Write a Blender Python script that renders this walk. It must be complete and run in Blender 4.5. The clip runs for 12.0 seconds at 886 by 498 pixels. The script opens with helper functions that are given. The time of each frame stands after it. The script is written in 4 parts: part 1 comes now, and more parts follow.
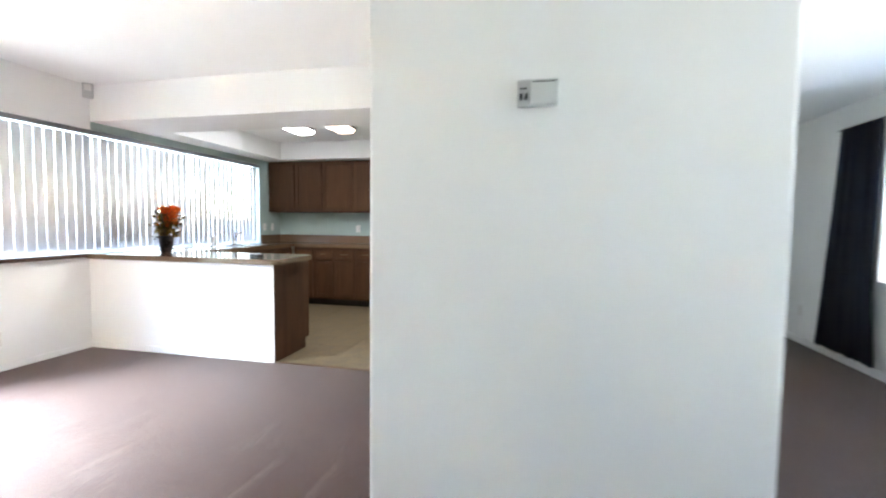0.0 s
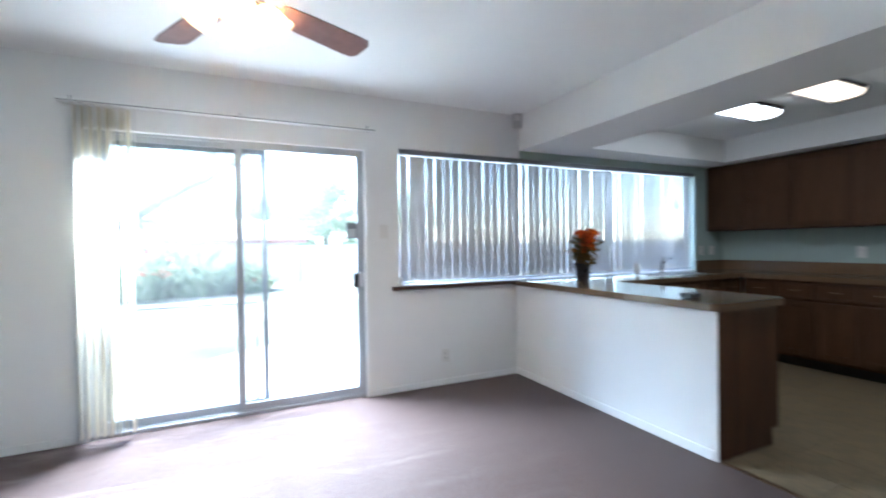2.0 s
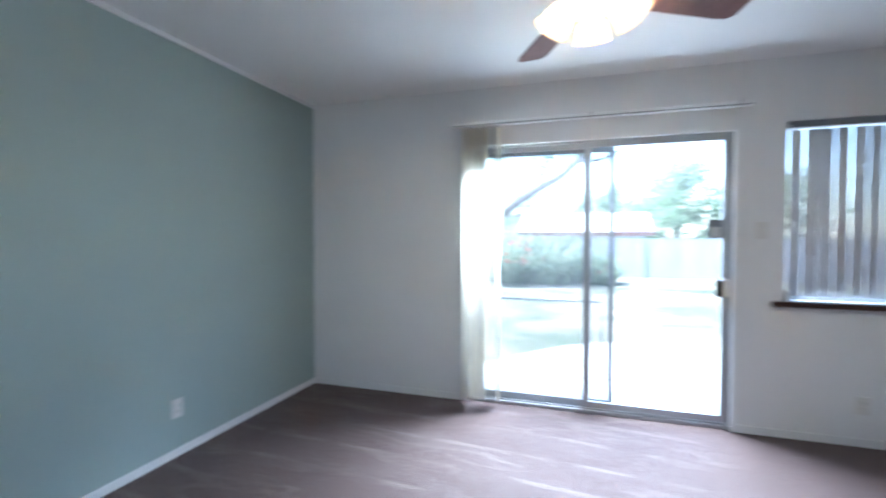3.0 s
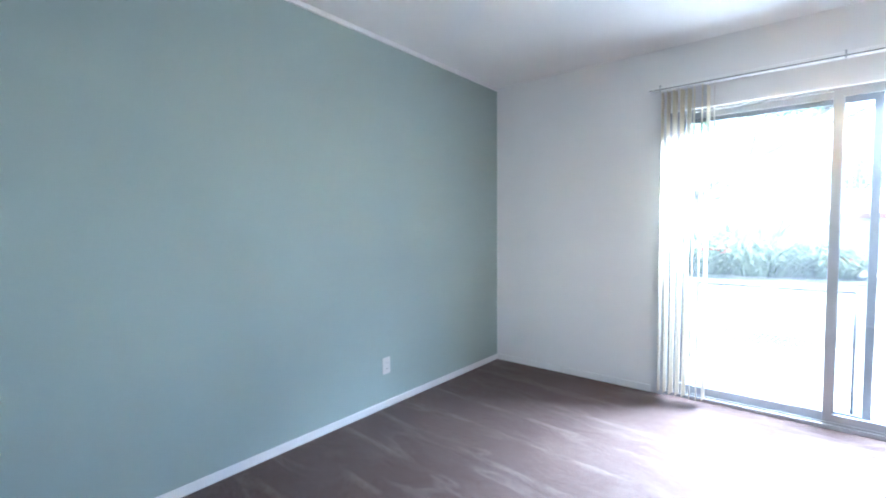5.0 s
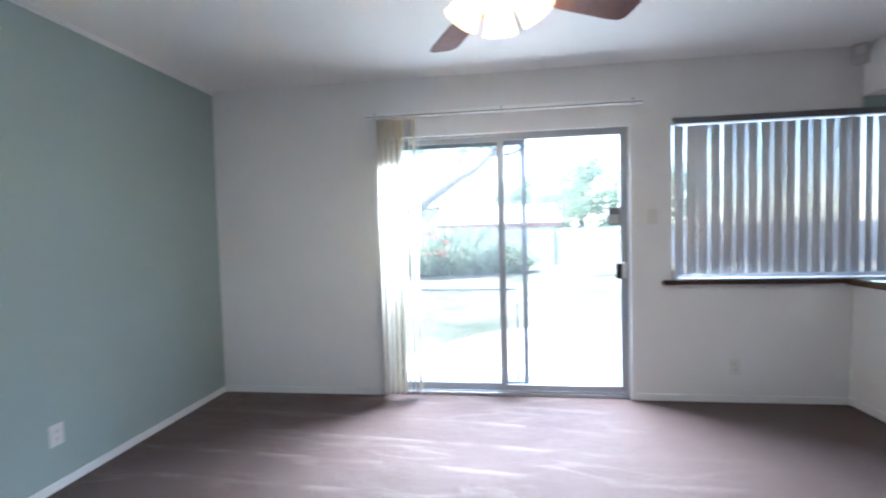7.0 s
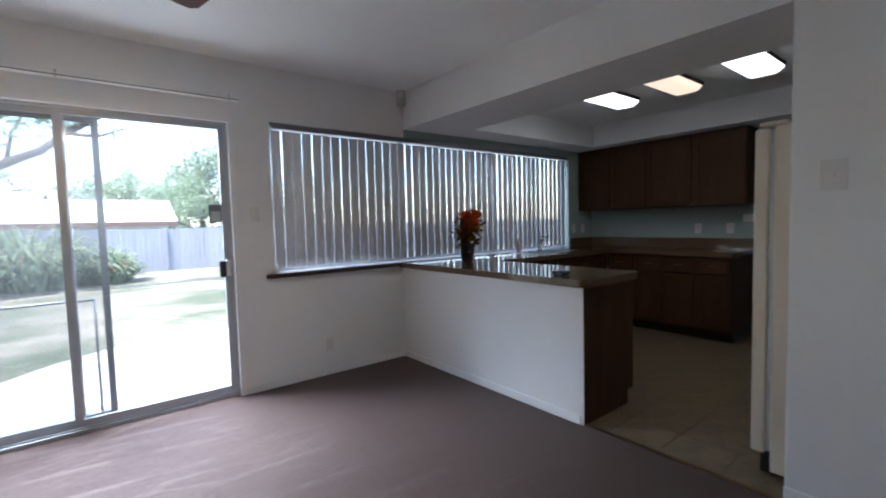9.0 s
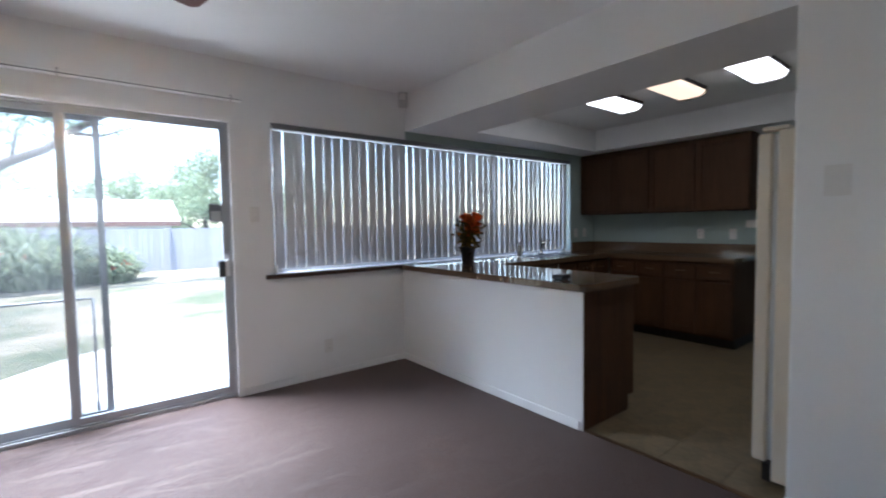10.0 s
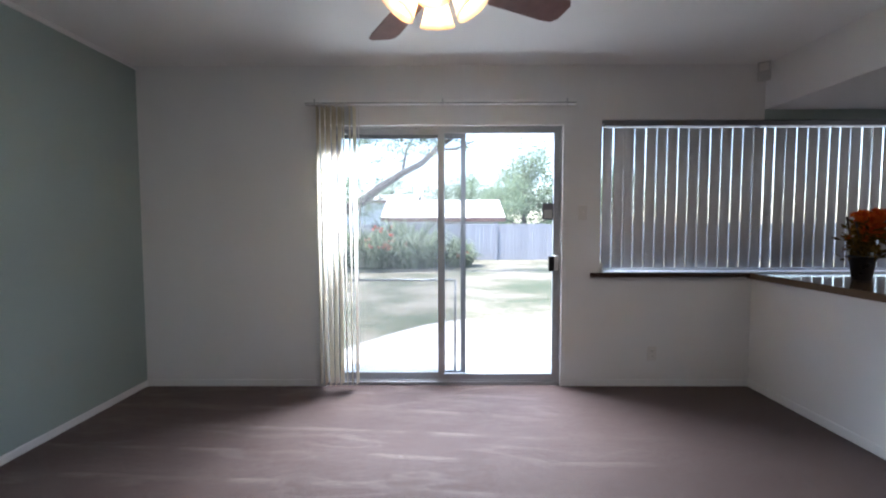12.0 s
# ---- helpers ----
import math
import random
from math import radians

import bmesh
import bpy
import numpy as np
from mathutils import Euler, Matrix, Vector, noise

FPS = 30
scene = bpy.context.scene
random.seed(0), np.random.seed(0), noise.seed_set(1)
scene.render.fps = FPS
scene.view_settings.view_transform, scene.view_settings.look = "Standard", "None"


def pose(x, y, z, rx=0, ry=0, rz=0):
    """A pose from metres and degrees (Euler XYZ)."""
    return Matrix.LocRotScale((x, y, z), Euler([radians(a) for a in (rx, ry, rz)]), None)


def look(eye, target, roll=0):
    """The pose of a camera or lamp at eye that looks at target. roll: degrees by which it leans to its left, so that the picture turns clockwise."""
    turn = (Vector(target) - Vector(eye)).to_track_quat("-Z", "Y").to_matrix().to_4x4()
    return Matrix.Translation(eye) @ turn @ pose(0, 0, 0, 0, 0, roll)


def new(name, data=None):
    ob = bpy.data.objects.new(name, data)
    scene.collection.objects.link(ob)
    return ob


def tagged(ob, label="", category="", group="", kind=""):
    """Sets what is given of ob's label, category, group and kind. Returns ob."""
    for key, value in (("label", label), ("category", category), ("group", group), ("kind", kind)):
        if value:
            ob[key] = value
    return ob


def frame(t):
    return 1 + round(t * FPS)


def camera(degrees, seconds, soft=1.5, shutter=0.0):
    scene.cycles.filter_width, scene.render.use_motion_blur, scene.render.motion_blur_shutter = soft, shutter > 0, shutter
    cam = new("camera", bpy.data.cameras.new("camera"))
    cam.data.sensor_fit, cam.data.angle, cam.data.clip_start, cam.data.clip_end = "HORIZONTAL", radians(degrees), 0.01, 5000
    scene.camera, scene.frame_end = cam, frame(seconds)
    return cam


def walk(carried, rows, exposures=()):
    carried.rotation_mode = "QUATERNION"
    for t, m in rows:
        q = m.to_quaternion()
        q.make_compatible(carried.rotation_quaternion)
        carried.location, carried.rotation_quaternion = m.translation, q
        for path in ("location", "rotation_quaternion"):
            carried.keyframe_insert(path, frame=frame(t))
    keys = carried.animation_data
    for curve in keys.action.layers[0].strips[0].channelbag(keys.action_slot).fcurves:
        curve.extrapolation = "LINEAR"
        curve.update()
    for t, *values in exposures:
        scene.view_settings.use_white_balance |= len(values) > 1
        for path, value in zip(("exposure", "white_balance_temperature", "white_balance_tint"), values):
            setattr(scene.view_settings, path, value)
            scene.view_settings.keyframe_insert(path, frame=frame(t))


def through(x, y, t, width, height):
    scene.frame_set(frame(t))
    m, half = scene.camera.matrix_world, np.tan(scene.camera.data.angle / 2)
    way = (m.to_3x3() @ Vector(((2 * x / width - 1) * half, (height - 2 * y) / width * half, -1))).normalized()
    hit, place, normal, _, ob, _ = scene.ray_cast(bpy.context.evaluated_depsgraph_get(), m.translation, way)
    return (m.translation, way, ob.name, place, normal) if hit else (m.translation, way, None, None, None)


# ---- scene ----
cam = camera(90.4, 12.0, soft=2.0, shutter=0.5)
PATH = [
    (0, (1.443, -4.276, 1.246), (3.391, -3.837, 1.128), 0.6),
    (0.5, (1.833, -4.19, 1.278), (3.662, -3.395, 1.13), -0.5),
    (1, (2.108, -4.054, 1.284), (3.473, -2.597, 1.163), 0.7),
    (1.5, (2.285, -3.833, 1.27), (3.375, -2.16, 1.151), 0.5),
    (2, (2.359, -3.612, 1.27), (3.206, -1.8, 1.251), -0.8),
    (2.5, (2.434, -3.502, 1.312), (2.579, -1.508, 1.267), -0.1),
    (3, (2.353, -3.475, 1.334), (1.743, -1.57, 1.284), 0.1),
    (3.5, (2.347, -3.495, 1.288), (1.283, -1.802, 1.251), -0.3),
    (5.3, (2.223, -3.526, 1.262), (0.956, -1.983, 1.158), -0.4),
    (5.5, (2.229, -3.523, 1.269), (0.999, -1.95, 1.158), -0.2),
    (6, (2.315, -3.473, 1.302), (1.29, -1.76, 1.184), -0.4),
    (6.5, (2.313, -3.46, 1.306), (1.66, -1.572, 1.218), -0.9),
    (7, (2.355, -3.454, 1.32), (2.101, -1.472, 1.24), -1.5),
    (7.5, (2.388, -3.487, 1.313), (2.562, -1.496, 1.232), -1.6),
    (7.7, (2.402, -3.491, 1.312), (2.798, -1.533, 1.233), -1.7),
    (9.3, (2.534, -3.574, 1.279), (3.823, -2.05, 1.155), -1.3),
    (9.5, (2.542, -3.572, 1.274), (3.84, -2.055, 1.152), -1.2),
    (10, (2.536, -3.565, 1.283), (3.767, -1.993, 1.176), -0.9),
    (10.5, (2.48, -3.51, 1.284), (3.285, -1.68, 1.224), -0.9),
    (11, (2.421, -3.479, 1.309), (2.71, -1.5, 1.264), -0.6),
    (11.5, (2.418, -3.489, 1.338), (2.432, -1.489, 1.294), -0.5),
    (12, (2.408, -3.48, 1.296), (2.398, -1.483, 1.186), -0.1),
]
EXPOSURES = [
    (0, 5.30, 6450, 12.5),
    (0.5, 5.10, 6300, 12),
    (1, 4.87, 5800, 10.5),
    (1.5, 4.47, 5650, 9.5),
    (2, 3.97, 5650, 9.5),
    (2.5, 3.47, 5550, 10.5),
    (3, 3.39, 5450, 10.5),
    (3.5, 3.20, 5350, 10.5),
    (5.3, 4.35, 5450, 11.5),
    (6, 4.30, 5550, 11.5),
    (6.5, 3.95, 5650, 11.5),
    (7, 3.52, 5750, 12.5),
    (7.5, 2.83, 5950, 14.5),
    (7.7, 2.73, 6050, 15.5),
    (9.3, 2.73, 6100, 16.5),
    (9.8, 2.78, 6100, 16.5),
    (10, 3.0, 6090, 16.2),
    (10.5, 3.24, 6050, 15.5),
    (11, 3.13, 6150, 16.5),
    (11.5, 2.93, 6150, 16.5),
    (12, 2.53, 6250, 17.5),
]
walk(cam, [(t, look(eye, target, roll)) for t, eye, target, roll in PATH], EXPOSURES)

# ---- world, sun, exposure ----
SUN_EL, SUN_ROT = 66.0, 240.0
world = bpy.data.worlds.new("world")
scene.world = world
world.use_nodes = True
wn, wl = world.node_tree.nodes, world.node_tree.links
sky = wn.new("ShaderNodeTexSky")
sky.sky_type, sky.sun_disc = "NISHITA", False
sky.sun_elevation, sky.sun_rotation = radians(SUN_EL), radians(SUN_ROT)
wl.new(sky.outputs[0], wn["Background"].inputs[0])
wn["Background"].inputs[1].default_value = 0.13
sun = new("sun", bpy.data.lights.new("sun", "SUN"))
sun.data.energy, sun.data.angle, sun.data.color = 2.0, radians(0.6), (1.0, 0.95, 0.88)
sa = radians(SUN_ROT)
sun.matrix_world = look((math.sin(sa) * 10, math.cos(sa) * 10, 10 * math.tan(radians(SUN_EL))), (0, 0, 0))


def sky_lamp(name, eye, target, wide, high, watts, colour=(0.86, 0.93, 1.0), spread=180.0):
    """Stands in for the sky's light at a door or window opening."""
    ob = new(name, bpy.data.lights.new(name, "AREA"))
    ob.data.shape, ob.data.size, ob.data.size_y, ob.data.energy, ob.data.color = "RECTANGLE", wide, high, watts, colour
    ob.data.spread = radians(spread)
    ob.matrix_world = look(eye, target)
    return ob


sky_lamp("sky_light_door", (2.48, 0.82, 2.74), (2.2, -1.5, 0.1), 1.6, 0.5, 43, (0.78, 0.90, 1.0), 104.0)
sky_lamp("sky_light_window", (5.56, 0.36, 2.40), (5.56, -0.9, 0.9), 3.8, 0.45, 3, (1.0, 0.97, 0.93))
sky_lamp("sky_light_front_window", (2.0, -7.20, 1.45), (2.2, -5.0, 1.25), 2.1, 1.25, 1.6)


# ---- materials ----
def nodes_of(name):
    m = bpy.data.materials.new(name)
    m.use_nodes = True
    return m, m.node_tree.nodes, m.node_tree.links, m.node_tree.nodes["Principled BSDF"]


def tex(n, l, kind, vec, **values):
    t = n.new(kind)
    for key, value in values.items():
        t.inputs[key].default_value = value
    l.new(vec, t.inputs["Vector"])
    return t


def coords(n, l, scale=(1, 1, 1)):
    c, mp = n.new("ShaderNodeTexCoord"), n.new("ShaderNodeMapping")
    l.new(c.outputs["Object"], mp.inputs[0])
    mp.inputs["Scale"].default_value = scale
    return mp.outputs[0]


def ramp(n, l, fac, stops):
    r = n.new("ShaderNodeValToRGB")
    r.color_ramp.elements[0].position, r.color_ramp.elements[0].color = stops[0][0], (*stops[0][1], 1)
    r.color_ramp.elements[1].position, r.color_ramp.elements[1].color = stops[-1][0], (*stops[-1][1], 1)
    for p, c in stops[1:-1]:
        r.color_ramp.elements.new(p).color = (*c, 1)
    l.new(fac, r.inputs[0])
    return r.outputs[0]


def shade(c, k):
    return tuple(min(1.0, v * k) for v in c)


def surface(name, col, rough=0.5, var=0.08, scale=2.0, fine=150.0, bump=0.08, depth=0.001, metal=0.0, stretch=(1, 1, 1), rnd=0.0):
    """A plain surface with broad stains, fine grain and a little relief."""
    m, n, l, b = nodes_of(name)
    v = coords(n, l, stretch)
    broad = tex(n, l, "ShaderNodeTexNoise", v, Scale=scale, Detail=4.0, Roughness=0.6)
    grain = tex(n, l, "ShaderNodeTexNoise", v, Scale=fine, Detail=2.0)
    mix = n.new("ShaderNodeMath")
    mix.operation = "MULTIPLY_ADD"
    mix.inputs[1].default_value = 0.35
    l.new(grain.outputs[0], mix.inputs[0])
    l.new(broad.outputs[0], mix.inputs[2])
    fac = mix.outputs[0]
    if rnd:
        info, add = n.new("ShaderNodeObjectInfo"), n.new("ShaderNodeMath")
        add.operation = "MULTIPLY_ADD"
        add.inputs[1].default_value = rnd
        l.new(info.outputs["Random"], add.inputs[0])
        l.new(fac, add.inputs[2])
        fac = add.outputs[0]
    l.new(ramp(n, l, fac, [(0.4, shade(col, 1 - var)), (0.95 + rnd * 0.5, shade(col, 1 + var))]), b.inputs["Base Color"])
    rr = ramp(n, l, broad.outputs[0], [(0.3, (rough * 0.85,) * 3), (0.7, (min(1, rough * 1.12),) * 3)])
    l.new(rr, b.inputs["Roughness"])
    b.inputs["Metallic"].default_value = metal
    bp = n.new("ShaderNodeBump")
    bp.inputs["Strength"].default_value, bp.inputs["Distance"].default_value = bump, depth
    l.new(grain.outputs[0], bp.inputs["Height"])
    l.new(bp.outputs[0], b.inputs["Normal"])
    return m


def wood(name, dark, light, stretch=(28, 28, 1.6), rough=0.55, rnd=0.25):
    m, n, l, b = nodes_of(name)
    v = coords(n, l, stretch)
    a = tex(n, l, "ShaderNodeTexNoise", v, Scale=1.6, Detail=6.0, Roughness=0.65, Distortion=0.4)
    f = tex(n, l, "ShaderNodeTexNoise", v, Scale=9.0, Detail=3.0)
    info, add, add2 = n.new("ShaderNodeObjectInfo"), n.new("ShaderNodeMath"), n.new("ShaderNodeMath")
    add.operation = add2.operation = "MULTIPLY_ADD"
    add.inputs[1].default_value, add2.inputs[1].default_value = rnd, 0.3
    l.new(info.outputs["Random"], add.inputs[0])
    l.new(a.outputs[0], add.inputs[2])
    l.new(f.outputs[0], add2.inputs[0])
    l.new(add.outputs[0], add2.inputs[2])
    mid = tuple((p + q) / 2 for p, q in zip(dark, light))
    l.new(ramp(n, l, add2.outputs[0], [(0.4, dark), (0.62, mid), (0.95, light)]), b.inputs["Base Color"])
    b.inputs["Roughness"].default_value = rough
    b.inputs["Specular IOR Level"].default_value = 0.16
    bp = n.new("ShaderNodeBump")
    bp.inputs["Strength"].default_value, bp.inputs["Distance"].default_value = 0.12, 0.001
    l.new(f.outputs[0], bp.inputs["Height"])
    l.new(bp.outputs[0], b.inputs["Normal"])
    return m


def carpet_material():
    m, n, l, b = nodes_of("carpet")
    v = coords(n, l)
    pile = tex(n, l, "ShaderNodeTexNoise", v, Scale=260.0, Detail=2.0)
    tuft = tex(n, l, "ShaderNodeTexNoise", v, Scale=45.0, Detail=3.0)
    broad = tex(n, l, "ShaderNodeTexNoise", v, Scale=0.9, Detail=4.0, Roughness=0.55)
    w = coords(n, l, (0.9, 1.5, 1))
    nap = tex(n, l, "ShaderNodeTexNoise", w, Scale=2.1, Detail=4.0, Roughness=0.55, Distortion=0.5)
    base = ramp(n, l, broad.outputs[0], [(0.3, (0.054, 0.027, 0.0195)), (0.7, (0.078, 0.0425, 0.033))])
    strokes = ramp(n, l, nap.outputs[0], [(0.50, (0.0,) * 3), (0.54, (0.12,) * 3), (0.66, (0.18,) * 3), (0.72, (0.08,) * 3)])
    mx = n.new("ShaderNodeMix")
    mx.data_type = "RGBA"
    l.new(base, mx.inputs["A"])
    mx.inputs["B"].default_value = (0.125, 0.087, 0.076, 1)
    w2 = coords(n, l, (1, 1, 1))
    w2.node.inputs["Rotation"].default_value = (0, 0, radians(-10))
    w2.node.inputs["Scale"].default_value = (0.55, 2.4, 1)
    brush = tex(n, l, "ShaderNodeTexNoise", w2, Scale=2.2, Detail=1.5, Distortion=0.3)
    lines = ramp(n, l, brush.outputs[0], [(0.53, (0.0,) * 3), (0.56, (0.24,) * 3), (0.585, (0.20,) * 3), (0.605, (0.0,) * 3)])
    mx2 = n.new("ShaderNodeMix")
    mx2.data_type = "RGBA"
    patch = tex(n, l, "ShaderNodeTexNoise", v, Scale=1.4, Detail=2.0)
    where = n.new("ShaderNodeMix")
    where.data_type, where.blend_type = "RGBA", "MULTIPLY"
    where.inputs["Factor"].default_value = 1.0
    l.new(lines, where.inputs["A"])
    l.new(ramp(n, l, patch.outputs[0], [(0.42, (0.1,) * 3), (0.58, (1.0,) * 3)]), where.inputs["B"])
    # the vacuum cleaner's strokes fade out towards the peninsula
    place, reach = n.new("ShaderNodeSeparateXYZ"), n.new("ShaderNodeMapRange")
    l.new(v, place.inputs[0])
    l.new(place.outputs[0], reach.inputs["Value"])
    for key, value in (("From Min", 2.7), ("From Max", 3.9), ("To Min", 1.0), ("To Max", 0.15)):
        reach.inputs[key].default_value = value
    swept = n.new("ShaderNodeMath")
    swept.operation = "MULTIPLY"
    ridge = n.new("ShaderNodeTexWave")
    ridge.wave_type, ridge.bands_direction, ridge.wave_profile = "BANDS", "Y", "SAW"
    for key, value in (("Scale", 1.05), ("Distortion", 2.6), ("Detail", 2.0), ("Detail Scale", 0.75), ("Detail Roughness", 0.45)):
        ridge.inputs[key].default_value = value
    w3 = coords(n, l, (0.55, 1, 1))
    w3.node.inputs["Rotation"].default_value = (0, 0, radians(7))
    l.new(w3, ridge.inputs["Vector"])
    crest = ramp(n, l, ridge.outputs["Fac"], [(0.80, (0.0,) * 3), (0.95, (0.42,) * 3), (1.0, (0.05,) * 3)])
    broken = tex(n, l, "ShaderNodeTexNoise", v, Scale=2.3, Detail=3.0)
    crest_part, both = n.new("ShaderNodeMath"), n.new("ShaderNodeMath")
    crest_part.operation, both.operation = "MULTIPLY", "MAXIMUM"
    l.new(crest, crest_part.inputs[0])
    l.new(ramp(n, l, broken.outputs[0], [(0.44, (0.0,) * 3), (0.58, (1.0,) * 3)]), crest_part.inputs[1])
    l.new(crest_part.outputs[0], both.inputs[0])
    l.new(where.outputs["Result"], both.inputs[1])
    l.new(both.outputs[0], swept.inputs[0])
    l.new(reach.outputs[0], swept.inputs[1])
    l.new(swept.outputs[0], mx2.inputs["Factor"])
    swept_nap = n.new("ShaderNodeMath")
    swept_nap.operation = "MULTIPLY"
    l.new(strokes, swept_nap.inputs[0])
    l.new(reach.outputs[0], swept_nap.inputs[1])
    l.new(swept_nap.outputs[0], mx.inputs["Factor"])
    l.new(mx.outputs["Result"], mx2.inputs["A"])
    mx2.inputs["B"].default_value = (0.24, 0.185, 0.168, 1)
    mx = mx2
    fleck = n.new("ShaderNodeMath")
    fleck.operation = "MULTIPLY_ADD"
    fleck.inputs[1].default_value = 0.9
    l.new(tuft.outputs[0], fleck.inputs[0])
    l.new(pile.outputs[0], fleck.inputs[2])
    grain = ramp(n, l, fleck.outputs[0], [(0.72, (0.50,) * 3), (1.15, (1.12,) * 3)])
    mul = n.new("ShaderNodeMix")
    mul.data_type, mul.blend_type = "RGBA", "MULTIPLY"
    mul.inputs["Factor"].default_value = 0.9
    l.new(mx.outputs["Result"], mul.inputs["A"])
    l.new(grain, mul.inputs["B"])
    l.new(mul.outputs["Result"], b.inputs["Base Color"])
    b.inputs["Roughness"].default_value = 0.56
    b.inputs["Specular IOR Level"].default_value = 0.28
    b.inputs["Specular Tint"].default_value = (1.0, 0.95, 0.95, 1)
    b.inputs["Sheen Weight"].default_value = 0.12
    sm = n.new("ShaderNodeMath")
    sm.operation = "MULTIPLY_ADD"
    sm.inputs[1].default_value = 0.5
    l.new(tuft.outputs[0], sm.inputs[0])
    l.new(pile.outputs[0], sm.inputs[2])
    nb = n.new("ShaderNodeMath")
    nb.operation = "MULTIPLY_ADD"
    nb.inputs[1].default_value = 1.8
    nb2 = n.new("ShaderNodeMath")
    nb2.operation = "MULTIPLY_ADD"
    nb2.inputs[1].default_value = 0.8
    l.new(brush.outputs[0], nb2.inputs[0])
    l.new(nap.outputs[0], nb2.inputs[2])
    l.new(nb2.outputs[0], nb.inputs[0])
    l.new(sm.outputs[0], nb.inputs[2])
    bp = n.new("ShaderNodeBump")
    bp.inputs["Strength"].default_value, bp.inputs["Distance"].default_value = 0.7, 0.007
    l.new(nb.outputs[0], bp.inputs["Height"])
    l.new(bp.outputs[0], b.inputs["Normal"])
    return m


def glow(name, col, strength):
    m, n, l, b = nodes_of(name)
    b.inputs["Base Color"].default_value = (*col, 1)
    b.inputs["Emission Color"].default_value = (*col, 1)
    b.inputs["Emission Strength"].default_value = strength
    b.inputs["Roughness"].default_value = 0.4
    return m


def lit_glass(name, col, strength):
    """Frosted shade glass that scatters its bulb's light and glows a little."""
    m, n, l, b = nodes_of(name)
    n.remove(b)
    d, tr, em = n.new("ShaderNodeBsdfDiffuse"), n.new("ShaderNodeBsdfTranslucent"), n.new("ShaderNodeEmission")
    mx, ad = n.new("ShaderNodeMixShader"), n.new("ShaderNodeAddShader")
    for sh in (d, tr, em):
        sh.inputs[0].default_value = (*col, 1)
    em.inputs[1].default_value = strength
    mx.inputs[0].default_value = 0.78
    l.new(d.outputs[0], mx.inputs[1])
    l.new(tr.outputs[0], mx.inputs[2])
    l.new(mx.outputs[0], ad.inputs[0])
    l.new(em.outputs[0], ad.inputs[1])
    l.new(ad.outputs[0], n["Material Output"].inputs[0])
    return m


def glass_material(name, tint=(1, 1, 1), haze=0.0):
    m, n, l, b = nodes_of(name)
    n.remove(b)
    t, g, f, mx = n.new("ShaderNodeBsdfTransparent"), n.new("ShaderNodeBsdfGlossy"), n.new("ShaderNodeLayerWeight"), n.new("ShaderNodeMixShader")
    pw, ml = n.new("ShaderNodeMath"), n.new("ShaderNodeMath")
    pw.operation, ml.operation = "POWER", "MULTIPLY_ADD"
    pw.inputs[1].default_value, ml.inputs[1].default_value, ml.inputs[2].default_value = 5.0, 0.9, 0.03
    l.new(f.outputs["Facing"], pw.inputs[0])
    l.new(pw.outputs[0], ml.inputs[0])
    t.inputs[0].default_value = (*tint, 1)
    g.inputs["Roughness"].default_value = 0.01
    l.new(ml.outputs[0], mx.inputs[0])
    l.new(t.outputs[0], mx.inputs[1])
    l.new(g.outputs[0], mx.inputs[2])
    out = mx.outputs[0]
    if haze:
        # pale veil mixed into the pane, imitating glare from the bright garden
        veil, veil_mix = n.new("ShaderNodeBsdfTranslucent"), n.new("ShaderNodeMixShader")
        unevenness = tex(n, l, "ShaderNodeTexNoise", coords(n, l), Scale=3.0, Detail=5.0)
        l.new(ramp(n, l, unevenness.outputs[0], [(0.3, (haze * 0.7,) * 3), (0.7, (haze * 1.3,) * 3)]), veil_mix.inputs[0])
        veil.inputs[0].default_value = (0.8, 0.8, 0.8, 1)
        l.new(out, veil_mix.inputs[1])
        l.new(veil.outputs[0], veil_mix.inputs[2])
        out = veil_mix.outputs[0]
    l.new(out, n["Material Output"].inputs[0])
    return m


def cloth(name, col, through, var=0.06):
    """Thin sheet that lets part of the light through."""
    m, n, l, b = nodes_of(name)
    n.remove(b)
    v = coords(n, l, (1, 1, 0.3))
    t = tex(n, l, "ShaderNodeTexNoise", v, Scale=40.0, Detail=3.0)
    c = ramp(n, l, t.outputs[0], [(0.3, shade(col, 1 - var)), (0.7, shade(col, 1 + var))])
    d, tr, mx = n.new("ShaderNodeBsdfDiffuse"), n.new("ShaderNodeBsdfTranslucent"), n.new("ShaderNodeMixShader")
    l.new(c, d.inputs[0])
    l.new(c, tr.inputs[0])
    mx.inputs[0].default_value = through
    l.new(d.outputs[0], mx.inputs[1])
    l.new(tr.outputs[0], mx.inputs[2])
    l.new(mx.outputs[0], n["Material Output"].inputs[0])
    return m


def mesh_screen(name, opening):
    m, n, l, b = nodes_of(name)
    n.remove(b)
    d, tr, mx = n.new("ShaderNodeBsdfDiffuse"), n.new("ShaderNodeBsdfTransparent"), n.new("ShaderNodeMixShader")
    d.inputs[0].default_value = (0.2, 0.21, 0.22, 1)
    mx.inputs[0].default_value = opening
    l.new(d.outputs[0], mx.inputs[1])
    l.new(tr.outputs[0], mx.inputs[2])
    l.new(mx.outputs[0], n["Material Output"].inputs[0])
    return m


